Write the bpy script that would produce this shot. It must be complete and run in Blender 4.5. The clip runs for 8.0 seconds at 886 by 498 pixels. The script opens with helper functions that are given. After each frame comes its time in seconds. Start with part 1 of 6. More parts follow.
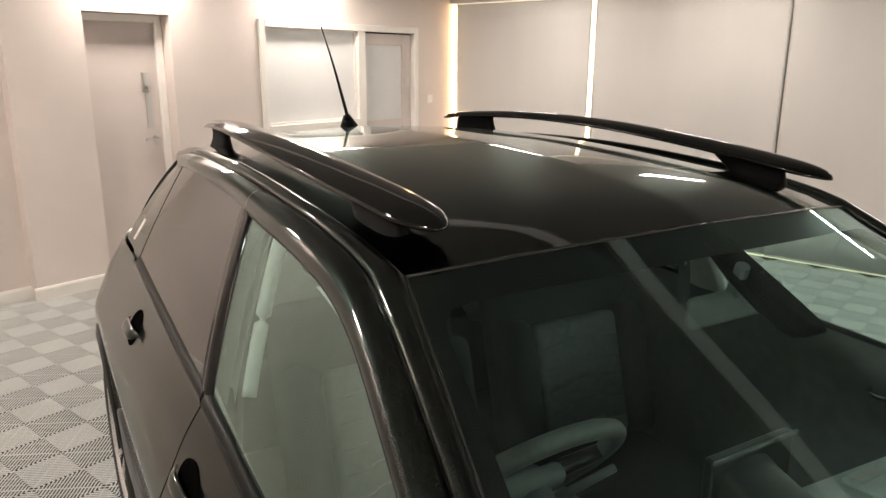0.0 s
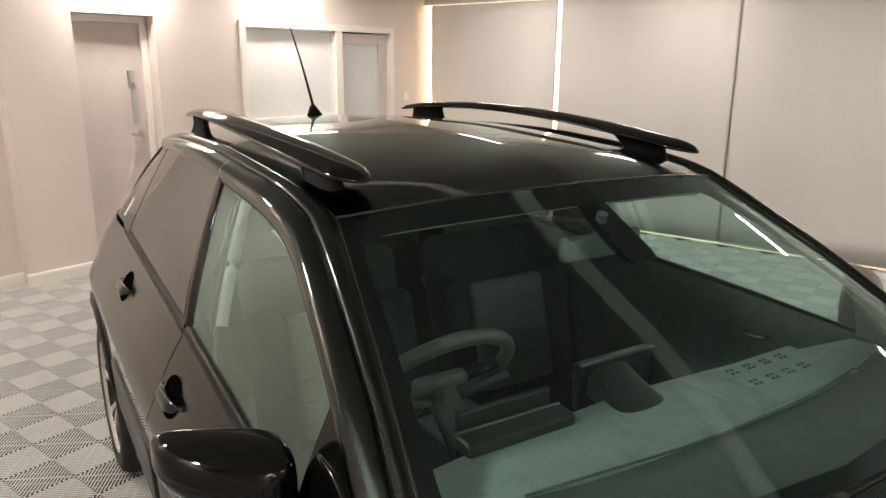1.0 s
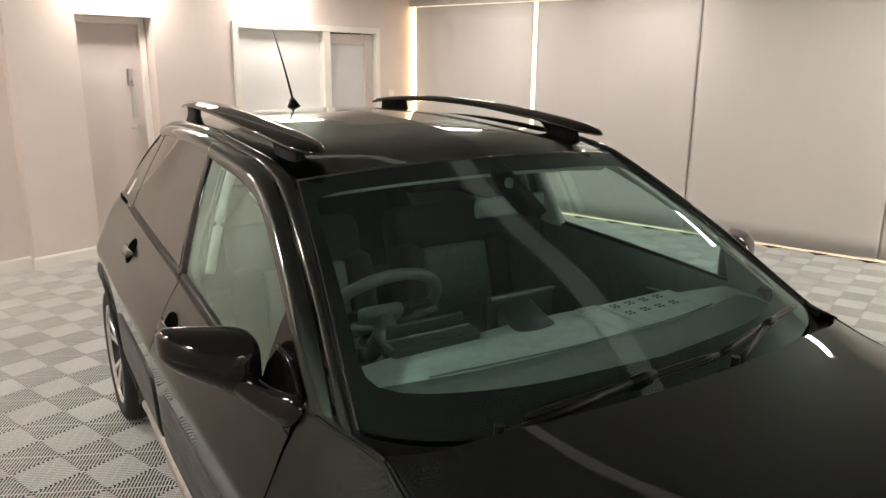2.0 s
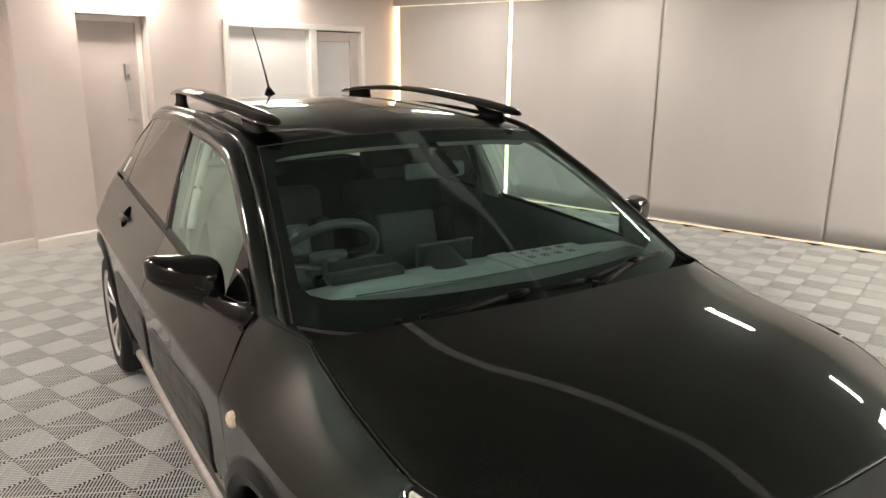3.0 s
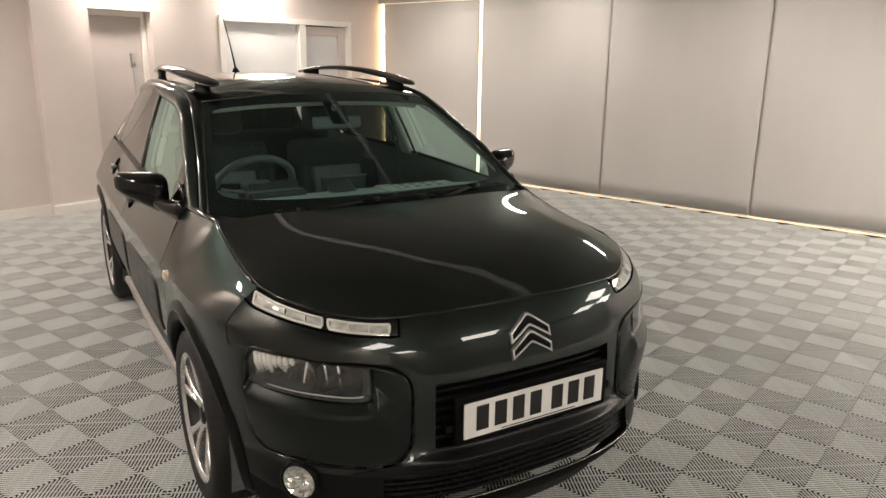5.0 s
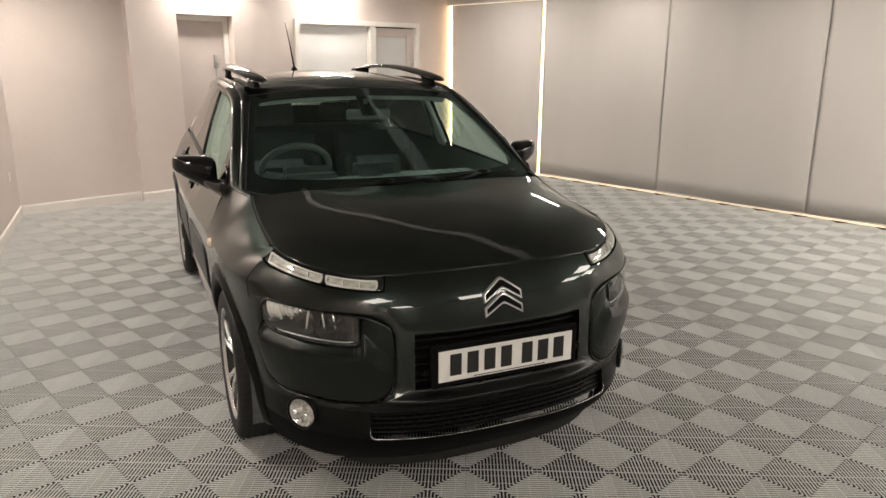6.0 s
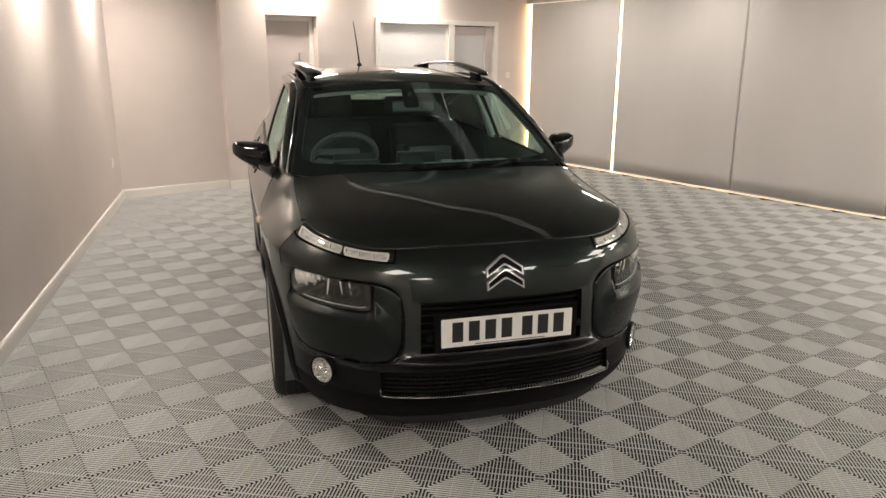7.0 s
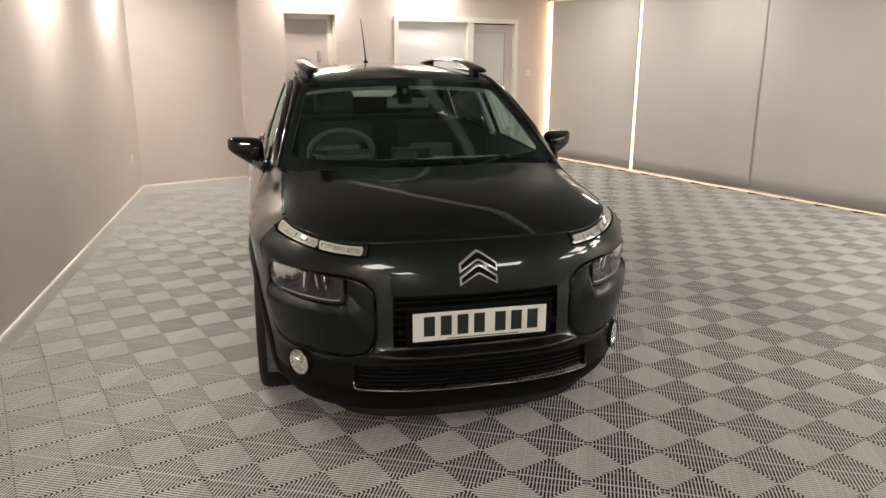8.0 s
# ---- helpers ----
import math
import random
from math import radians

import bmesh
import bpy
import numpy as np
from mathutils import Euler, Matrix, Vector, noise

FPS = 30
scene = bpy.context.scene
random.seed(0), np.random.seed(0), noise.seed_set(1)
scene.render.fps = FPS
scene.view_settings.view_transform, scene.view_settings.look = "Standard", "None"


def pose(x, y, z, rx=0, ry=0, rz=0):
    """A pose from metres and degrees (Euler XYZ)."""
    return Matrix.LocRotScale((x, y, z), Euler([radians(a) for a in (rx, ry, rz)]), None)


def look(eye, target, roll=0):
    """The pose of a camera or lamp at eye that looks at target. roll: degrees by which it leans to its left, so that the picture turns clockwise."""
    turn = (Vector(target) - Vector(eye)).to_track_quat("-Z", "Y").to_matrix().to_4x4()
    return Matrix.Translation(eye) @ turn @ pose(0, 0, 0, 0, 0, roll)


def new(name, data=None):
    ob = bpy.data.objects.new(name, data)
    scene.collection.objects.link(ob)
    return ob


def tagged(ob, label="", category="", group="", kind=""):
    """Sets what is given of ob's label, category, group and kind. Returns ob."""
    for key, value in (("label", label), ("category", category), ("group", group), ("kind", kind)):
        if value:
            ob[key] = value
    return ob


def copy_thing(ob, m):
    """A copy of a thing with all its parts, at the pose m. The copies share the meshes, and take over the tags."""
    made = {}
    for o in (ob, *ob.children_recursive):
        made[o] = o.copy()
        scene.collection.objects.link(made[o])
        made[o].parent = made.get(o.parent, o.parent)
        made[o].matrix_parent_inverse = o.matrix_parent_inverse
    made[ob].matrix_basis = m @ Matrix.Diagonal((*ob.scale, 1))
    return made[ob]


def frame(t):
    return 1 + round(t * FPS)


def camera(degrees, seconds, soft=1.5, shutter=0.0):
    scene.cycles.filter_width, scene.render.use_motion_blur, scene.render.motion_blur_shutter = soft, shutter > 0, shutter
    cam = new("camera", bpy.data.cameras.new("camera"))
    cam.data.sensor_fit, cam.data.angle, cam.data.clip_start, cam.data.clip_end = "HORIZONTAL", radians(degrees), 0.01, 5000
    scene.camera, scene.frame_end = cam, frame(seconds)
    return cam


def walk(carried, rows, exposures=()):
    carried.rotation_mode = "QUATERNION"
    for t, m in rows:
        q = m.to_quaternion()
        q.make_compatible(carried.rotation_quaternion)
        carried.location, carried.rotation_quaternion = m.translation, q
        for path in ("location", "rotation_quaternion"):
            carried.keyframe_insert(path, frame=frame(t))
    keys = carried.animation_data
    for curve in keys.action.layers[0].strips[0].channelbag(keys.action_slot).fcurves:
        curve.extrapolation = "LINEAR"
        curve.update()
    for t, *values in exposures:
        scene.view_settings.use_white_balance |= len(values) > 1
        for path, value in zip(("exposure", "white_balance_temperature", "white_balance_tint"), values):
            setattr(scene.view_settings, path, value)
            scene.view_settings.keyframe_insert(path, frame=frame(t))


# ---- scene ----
cam = camera(63.3, 8.0)
PATH = [
    (0, (-1.019, -1.347, 1.674), (-0.033, 0.317, 1.165), 0.4),
    (0.5, (-1.051, -1.52, 1.673), (-0.052, 0.137, 1.165), 0.5),
    (1, (-1.094, -1.725, 1.664), (-0.077, -0.079, 1.155), 0.4),
    (1.5, (-1.139, -1.935, 1.666), (-0.117, -0.293, 1.156), 0.4),
    (3, (-1.263, -2.692, 1.642), (-0.236, -1.055, 1.128), 0.5),
    (3.5, (-1.265, -2.932, 1.61), (-0.238, -1.295, 1.096), 0.5),
    (4, (-1.262, -3.203, 1.594), (-0.234, -1.567, 1.079), 0.5),
    (4.5, (-1.275, -3.472, 1.568), (-0.25, -1.834, 1.053), 0.6),
    (6, (-1.132, -4.199, 1.56), (-0.358, -2.429, 1.042), 0.3),
    (6.5, (-1.034, -4.384, 1.546), (-0.382, -2.566, 1.027), 0.2),
    (7, (-0.928, -4.533, 1.545), (-0.398, -2.676, 1.023), 0.2),
    (7.5, (-0.815, -4.602, 1.545), (-0.341, -2.73, 1.023), 0.1),
    (8, (-0.718, -4.609, 1.537), (-0.277, -2.73, 1.011), 0.1),
]
walk(cam, [(t, look(eye, target, roll)) for t, eye, target, roll in PATH], [(0, 0.14), (3, 0.13), (4.5, 0.07), (6, 0.0), (8, 0.0)])

# ---- the world's light ----
ROOM = pose(0, 0, 0, 0, 0, 19.75)
CEIL = 2.45
world = bpy.data.worlds.new("world")
scene.world = world
world.use_nodes = True
world.node_tree.nodes["Background"].inputs[0].default_value = (0.5, 0.47, 0.43, 1)
world.node_tree.nodes["Background"].inputs[1].default_value = 0.02
LAMP = 46.0
LAMP_COLOUR = (1.0, 0.90, 0.81, 1)
scene.view_settings.exposure = 0.0


# ---- materials ----
def material(name, colour, rough=0.5, metal=0.0, coat=0.0, spec=0.5):
    m = bpy.data.materials.new(name)
    m.use_nodes = True
    b = m.node_tree.nodes["Principled BSDF"]
    b.inputs["Base Color"].default_value = (*colour, 1)
    b.inputs["Roughness"].default_value = rough
    b.inputs["Metallic"].default_value = metal
    b.inputs["Coat Weight"].default_value = coat
    b.inputs["Coat Roughness"].default_value = 0.012
    b.inputs["Coat IOR"].default_value = 1.50
    b.inputs["Specular IOR Level"].default_value = spec
    return m


def node(m, kind, **values):
    n = m.node_tree.nodes.new(kind)
    for key, v in values.items():
        n.inputs[key.replace("_", " ")].default_value = v
    return n


def vary(m, scale, low, high, detail=4.0, bump=0.0, bump_scale=200.0, rough=0.0, stretch=(1, 1, 1), piece=0.0):
    """Colour that wanders between low and high at one scale, with fine relief at another."""
    t, b = m.node_tree, m.node_tree.nodes["Principled BSDF"]
    co = t.nodes.new("ShaderNodeTexCoord")
    mp = t.nodes.new("ShaderNodeMapping")
    mp.inputs["Scale"].default_value = stretch
    t.links.new(co.outputs["Object"], mp.inputs[0])
    n = node(m, "ShaderNodeTexNoise", Scale=scale, Detail=detail, Roughness=0.6)
    t.links.new(mp.outputs[0], n.inputs["Vector"])
    r = t.nodes.new("ShaderNodeValToRGB")
    r.color_ramp.elements[0].position, r.color_ramp.elements[1].position = 0.3, 0.7
    r.color_ramp.elements[0].color, r.color_ramp.elements[1].color = (*low, 1), (*high, 1)
    t.links.new(n.outputs[0], r.inputs[0])
    out = r.outputs[0]
    if piece:
        oi = t.nodes.new("ShaderNodeObjectInfo")
        hs = t.nodes.new("ShaderNodeHueSaturation")
        mr = t.nodes.new("ShaderNodeMapRange")
        mr.inputs["To Min"].default_value, mr.inputs["To Max"].default_value = 1 - piece, 1 + piece
        t.links.new(oi.outputs["Random"], mr.inputs[0])
        t.links.new(mr.outputs[0], hs.inputs["Value"])
        t.links.new(out, hs.inputs["Color"])
        out = hs.outputs[0]
    t.links.new(out, b.inputs["Base Color"])
    if bump:
        f = node(m, "ShaderNodeTexNoise", Scale=bump_scale, Detail=3.0)
        t.links.new(co.outputs["Object"], f.inputs["Vector"])
        bp = node(m, "ShaderNodeBump", Strength=bump, Distance=0.002)
        t.links.new(f.outputs[0], bp.inputs["Height"])
        t.links.new(bp.outputs[0], b.inputs["Normal"])
    if rough:
        mr = t.nodes.new("ShaderNodeMapRange")
        base = b.inputs["Roughness"].default_value
        mr.inputs["To Min"].default_value, mr.inputs["To Max"].default_value = base - rough, base + rough
        t.links.new(n.outputs[0], mr.inputs[0])
        t.links.new(mr.outputs[0], b.inputs["Roughness"])
    return m


def glass(name, tint, ior=1.45, rough=0.0, gloss=(1.0, 1.0, 1.0)):
    m = bpy.data.materials.new(name)
    m.use_nodes = True
    t = m.node_tree
    t.nodes.clear()
    out = t.nodes.new("ShaderNodeOutputMaterial")
    mix = t.nodes.new("ShaderNodeMixShader")
    tr = t.nodes.new("ShaderNodeBsdfTransparent")
    tr.inputs[0].default_value = (*tint, 1)
    gl = t.nodes.new("ShaderNodeBsdfGlossy")
    gl.inputs["Roughness"].default_value = rough
    gl.inputs["Color"].default_value = (*gloss, 1)
    lw = t.nodes.new("ShaderNodeLayerWeight")
    lw.inputs[0].default_value = 0.5
    pw = t.nodes.new("ShaderNodeMath")
    pw.operation = "POWER"
    pw.inputs[1].default_value = 5.0
    mu = t.nodes.new("ShaderNodeMath")
    mu.operation = "MULTIPLY_ADD"
    mu.inputs[1].default_value, mu.inputs[2].default_value = 0.88, 2 * ((ior - 1) / (ior + 1)) ** 2
    t.links.new(lw.outputs["Facing"], pw.inputs[0])
    t.links.new(pw.outputs[0], mu.inputs[0])
    t.links.new(mu.outputs[0], mix.inputs[0])
    t.links.new(tr.outputs[0], mix.inputs[1])
    t.links.new(gl.outputs[0], mix.inputs[2])
    t.links.new(mix.outputs[0], out.inputs[0])
    return m


def glow(name, colour, strength):
    m = bpy.data.materials.new(name)
    m.use_nodes = True
    b = m.node_tree.nodes["Principled BSDF"]
    b.inputs["Base Color"].default_value = (0.8, 0.8, 0.8, 1)
    b.inputs["Emission Color"].default_value = colour
    b.inputs["Emission Strength"].default_value = strength
    return m


WALL = vary(material("wall_paint", (0.5, 0.45, 0.42), 0.75), 1.3, (0.635, 0.565, 0.525), (0.685, 0.61, 0.568), bump=0.25, bump_scale=120, rough=0.05)
REFLECTION_GREY = vary(material("reflection_grey", (0.08, 0.08, 0.08), 0.7), 1.3, (0.21, 0.206, 0.202), (0.25, 0.245, 0.24), bump=0.2)
BLIND = vary(material("blind_fabric", (0.42, 0.4, 0.38), 0.8), 0.9, (0.56, 0.538, 0.515), (0.62, 0.594, 0.57), bump=0.15, bump_scale=500, stretch=(1, 1, 0.15))
CEILING = vary(material("ceiling_paint", (0.2, 0.2, 0.195), 0.85), 2.0, (0.39, 0.39, 0.383), (0.45, 0.45, 0.442), bump=0.1)
PELMET = vary(material("pelmet_paint", (0.6, 0.57, 0.53), 0.7), 2.0, (0.56, 0.53, 0.49), (0.62, 0.59, 0.55), bump=0.1)
TRIM = vary(material("white_gloss_paint", (0.78, 0.75, 0.7), 0.35), 3.0, (0.74, 0.71, 0.66), (0.82, 0.79, 0.74), bump=0.05, bump_scale=60)
DOOR = vary(material("door_paint", (0.52, 0.48, 0.45), 0.45), 2.0, (0.53, 0.47, 0.44), (0.59, 0.525, 0.495), bump=0.05, bump_scale=60)
TILE = vary(material("floor_tile_plastic", (0.3, 0.3, 0.3), 0.45), 1.1, (0.57, 0.585, 0.565), (0.67, 0.685, 0.66), rough=0.08, piece=0.05)
# near-black: the shade between the tiles' ribs is put into this colour
SHADED_SUBFLOOR = vary(material("shaded_subfloor", (0.012, 0.012, 0.012), 0.9), 6.0, (0.004, 0.004, 0.004), (0.008, 0.008, 0.0075))
STEEL = material("brushed_steel", (0.55, 0.54, 0.52), 0.3, 1.0)
PANEL_FILM = vary(material("frosted_film", (0.75, 0.75, 0.74), 0.25), 1.5, (0.72, 0.72, 0.71), (0.78, 0.78, 0.77))
DOOR_FILM = vary(material("grey_frosted_film", (0.6, 0.6, 0.6), 0.3), 1.5, (0.56, 0.56, 0.55), (0.62, 0.62, 0.61))
DIFFUSER = glow("light_diffuser", LAMP_COLOUR, 0.34 * LAMP)
TRACK = glow("track_diffuser", LAMP_COLOUR, 0.27)
WASH = glow("wall_lamp_diffuser", LAMP_COLOUR, 1.65 * LAMP)
SPOT = glow("spot_diffuser", LAMP_COLOUR, 5.6 * LAMP)
DIM = glow("dim_lamp_diffuser", LAMP_COLOUR, 1.30 * LAMP)
LED_DIM = glow("dim_led_strip", (1.0, 0.84, 0.62, 1), 1.0)
LED = glow("led_strip", (1.0, 0.78, 0.50, 1), 3.2)
LED_FLOOR = glow("floor_led_strip", (1.0, 0.76, 0.46, 1), 1.5)
LED_CORNER = glow("corner_led_strip", (1.0, 0.66, 0.34, 1), 24.0)

PAINT = vary(material("black_car_paint", (0.05, 0.05, 0.05), 0.30, 1.0, 1.0, 0.5), 900, (0.0115, 0.0138, 0.0130), (0.0210, 0.0250, 0.0236), detail=1.0)
PAINT.node_tree.nodes["Principled BSDF"].inputs["Specular Tint"].default_value = (0.5, 0.5, 0.5, 1)
PAINT.node_tree.nodes["Principled BSDF"].inputs["Coat Tint"].default_value = (0.85, 1.0, 0.93, 1)
PLASTIC = vary(material("black_plastic", (0.012, 0.012, 0.012), 0.40, 0.0, 0.0, 0.12), 40, (0.004, 0.004, 0.004), (0.008, 0.008, 0.0075), bump=0.2, bump_scale=1500, rough=0.05)
SATIN = vary(material("satin_black_trim", (0.01, 0.01, 0.01), 0.33, 0.0, 0.0, 0.11), 40, (0.004, 0.004, 0.004), (0.008, 0.008, 0.0075))
PODSATIN = vary(material("satin_lamp_surround", (0.006, 0.006, 0.006), 0.27, 0.0, 0.0, 0.36), 40, (0.003, 0.0034, 0.0032), (0.006, 0.0066, 0.0062))
GLOSSB = material("gloss_black_trim", (0.003, 0.003, 0.003), 0.06, 0.0, 0.0, 0.36)
AIRPAD = vary(material("glossy_black_cushion", (0.006, 0.006, 0.006), 0.34, 0.0, 0.0, 0.40), 40, (0.005, 0.005, 0.005), (0.009, 0.009, 0.0087))
for m in (PLASTIC, SATIN, PODSATIN):
    m.node_tree.nodes["Principled BSDF"].inputs["Specular Tint"].default_value = (0.86, 1.0, 0.93, 1)
SEALGLOSS = material("glossy_rubber_seal", (0.06, 0.06, 0.058), 0.25, 0.6)
RUBBER = vary(material("tyre_rubber", (0.012, 0.012, 0.012), 0.75), 30, (0.006, 0.006, 0.006), (0.012, 0.012, 0.011), bump=0.3, bump_scale=300)
SEAL = material("rubber_seal", (0.006, 0.006, 0.006), 0.6)
CHROME = material("chrome", (0.75, 0.74, 0.72), 0.06, 1.0)
BADGE = material("badge_chrome", (0.82, 0.81, 0.79), 0.28, 0.9)
ALLOY = vary(material("machined_alloy", (0.7, 0.69, 0.68), 0.27, 0.75), 60, (0.62, 0.615, 0.605), (0.76, 0.75, 0.74))
DARKMETAL = material("dark_metal", (0.015, 0.015, 0.015), 0.35, 0.5)
BARSATIN = vary(material("satin_bumper_plastic", (0.02, 0.02, 0.02), 0.24, 0.0, 0.0, 0.30), 40, (0.004, 0.0042, 0.004), (0.007, 0.0073, 0.007), bump=0.1, bump_scale=1500)
GLASS = glass("green_tinted_glass", (0.78, 0.965, 0.925), gloss=(0.80, 1.0, 0.97))
SIDEGLASS = glass("side_window_glass", (0.81, 0.945, 0.92), ior=2.1, gloss=(0.72, 0.97, 0.90))
REARGLASS = glass("rear_window_glass", (0.40, 0.47, 0.44), 1.5)
PRIVACY = glass("privacy_glass", (0.035, 0.04, 0.038), 1.6)
SILVER = material("lamp_silver", (0.90, 0.895, 0.88), 0.26, 0.60)
BOWL = vary(material("lamp_bowl_silver", (0.80, 0.79, 0.77), 0.22, 0.85), 90, (0.55, 0.55, 0.54), (0.92, 0.91, 0.89), detail=1.0)
FLUTE = material("polished_flute", (0.93, 0.92, 0.90), 0.22, 0.20)
LAMPDARK = material("dark_lamp_reflector", (0.035, 0.039, 0.038), 0.2, 0.6)
LAMPGREY = material("lamp_grey", (0.115, 0.123, 0.120), 0.26, 0.6)
FOGSILVER = vary(material("fog_lamp_silver", (0.8, 0.79, 0.77), 0.16, 0.75), 120, (0.55, 0.55, 0.53), (0.95, 0.94, 0.92), detail=1.0)
MESH = material("black_grille_mesh", (0.005, 0.005, 0.005), 0.45, 0.0, 0.0, 0.12)
DEADBLACK = material("dead_black_rubber", (0.0025, 0.0025, 0.0025), 0.9, 0.0, 0.0, 0.0)
MATTE = material("matt_black", (0.004, 0.004, 0.004), 0.6, 0.0, 0.0, 0.08)
POLISHED = material("polished_trim", (0.30, 0.30, 0.29), 0.22, 1.0)
SILLGREY = vary(material("satin_grey_sill", (0.34, 0.32, 0.30), 0.42, 0.5), 20, (0.30, 0.28, 0.265), (0.38, 0.36, 0.34))
CLEAR = glass("clear_lens", (0.93, 0.94, 0.93))
FRIT = material("black_glass_border", (0.002, 0.002, 0.002), 0.3, 0.0, 0.0, 0.1)
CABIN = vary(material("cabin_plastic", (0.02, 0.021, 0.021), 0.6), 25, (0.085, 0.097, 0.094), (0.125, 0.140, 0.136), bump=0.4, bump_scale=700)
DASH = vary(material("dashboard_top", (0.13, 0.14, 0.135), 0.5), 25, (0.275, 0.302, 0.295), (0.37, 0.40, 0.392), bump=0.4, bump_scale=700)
GAUGE = vary(material("black_instrument_plastic", (0.02, 0.02, 0.02), 0.36), 30, (0.014, 0.0155, 0.015), (0.026, 0.029, 0.028), bump=0.2, bump_scale=900)
VENT = vary(material("dark_demister_plastic", (0.07, 0.075, 0.074), 0.6), 25, (0.075, 0.084, 0.081), (0.105, 0.116, 0.112), bump=0.4, bump_scale=700)
FABRIC = vary(material("seat_cloth", (0.04, 0.042, 0.042), 0.9), 60, (0.013, 0.015, 0.0146), (0.023, 0.026, 0.0254), bump=0.6, bump_scale=900)
FABRIC_LIGHT = vary(material("grey_seat_cloth", (0.13, 0.14, 0.14), 0.9), 60, (0.095, 0.106, 0.105), (0.135, 0.148, 0.147), bump=0.6, bump_scale=900)
LINER = vary(material("grey_headlining", (0.42, 0.43, 0.40), 0.9), 40, (0.55, 0.56, 0.52), (0.64, 0.65, 0.61), bump=0.3, bump_scale=900)
LEATHER = vary(material("leather_rim", (0.03, 0.03, 0.03), 0.4), 80, (0.06, 0.064, 0.062), (0.09, 0.095, 0.092), bump=0.3, bump_scale=900)
PLATE = vary(material("plate_white", (0.78, 0.77, 0.72), 0.3), 15, (0.80, 0.79, 0.75), (0.86, 0.85, 0.81))
INK = material("plate_black", (0.012, 0.012, 0.012), 0.4)
DRL_GLASS = vary(material("daylight_lamp_lens", (0.5, 0.49, 0.46), 0.4, 0.1), 30, (0.50, 0.495, 0.47), (0.88, 0.87, 0.83), detail=1.0)
DRL_RIM = vary(material("light_guide_plastic", (0.8, 0.79, 0.75), 0.2, 0.0, 0.3), 60, (0.86, 0.85, 0.81), (0.92, 0.91, 0.87))
AMBER = vary(material("amber_lens", (0.75, 0.45, 0.16), 0.15, 0.0, 0.6), 120, (0.62, 0.48, 0.30), (0.85, 0.80, 0.70))


# ---- building helpers ----
def thing(name, label, category, m=None, group=""):
    ob = tagged(new(name), label, category, group)
    if m is not None:
        ob.matrix_world = m
    return ob


def finish(bm, smooth):
    for f in bm.faces:
        f.smooth = smooth
    return bm


def part(name, bm, mat, parent=None, label="", smooth=False, **tags):
    """One mesh object from a bmesh, under a thing or a part."""
    me = bpy.data.meshes.new(name)
    finish(bm, smooth)
    bm.to_mesh(me)
    bm.free()
    me.materials.append(mat)
    ob = new(name, me)
    if parent is not None:
        ob.parent = parent
    return tagged(ob, label, **tags)


def box(x0, x1, y0, y1, z0, z1, bevel=0.0, segments=2, bm=None):
    b = bmesh.new()
    bmesh.ops.create_cube(b, size=1)
    bmesh.ops.scale(b, vec=(x1 - x0, y1 - y0, z1 - z0), verts=b.verts)
    bmesh.ops.translate(b, vec=((x0 + x1) / 2, (y0 + y1) / 2, (z0 + z1) / 2), verts=b.verts)
    if bevel:
        bmesh.ops.bevel(b, geom=b.edges[:], offset=bevel, segments=segments, affect="EDGES", profile=0.5)
    if bm is None:
        return b
    me = bpy.data.meshes.new("tmp")
    b.to_mesh(me)
    b.free()
    bm.from_mesh(me)
    bpy.data.meshes.remove(me)
    return bm


def cylinder(r0, r1, a, b, n=24, bm=None):
    """A cone or cylinder from point a (radius r0) to point b (radius r1)."""
    bm = bm or bmesh.new()
    a, b = Vector(a), Vector(b)
    m = Matrix.Translation((a + b) / 2) @ (b - a).to_track_quat("Z", "Y").to_matrix().to_4x4()
    bmesh.ops.create_cone(bm, cap_ends=True, segments=n, radius1=r0, radius2=r1, depth=(b - a).length, matrix=m)
    return bm


def spline(pts, n):
    """n points, evenly spread, of a smooth curve through pts."""
    p = np.array(pts, float)
    ext = np.vstack([2 * p[0] - p[1], p, 2 * p[-1] - p[-2]])
    fine = []
    for i in range(1, len(ext) - 2):
        a, b, c, d = ext[i - 1:i + 3]
        for u in np.linspace(0, 1, 24, endpoint=False):
            fine.append(0.5 * (2 * b + (c - a) * u + (2 * a - 5 * b + 4 * c - d) * u * u + (3 * b - a - 3 * c + d) * u ** 3))
    fine.append(p[-1])
    fine = np.array(fine)
    d = np.concatenate([[0], np.cumsum(np.linalg.norm(np.diff(fine, axis=0), axis=1))])
    s = np.linspace(0, d[-1], n)
    return np.stack([np.interp(s, d, fine[:, k]) for k in range(fine.shape[1])], 1)


def smooth1(xs, ys):
    """A smooth function of one number through the points given."""
    fine = spline(list(zip(xs, ys)), 240)
    return lambda v: np.interp(v, fine[:, 0], fine[:, 1])


def spline_rows(rows, n):
    """n rows between the first and the last, each point on a straight way between its neighbours."""
    P = np.array(rows, float)
    at = np.linspace(0, len(P) - 1, n)
    i = np.minimum(at.astype(int), len(P) - 2)
    w = (at - i)[:, None, None]
    return P[i] * (1 - w) + P[i + 1] * w


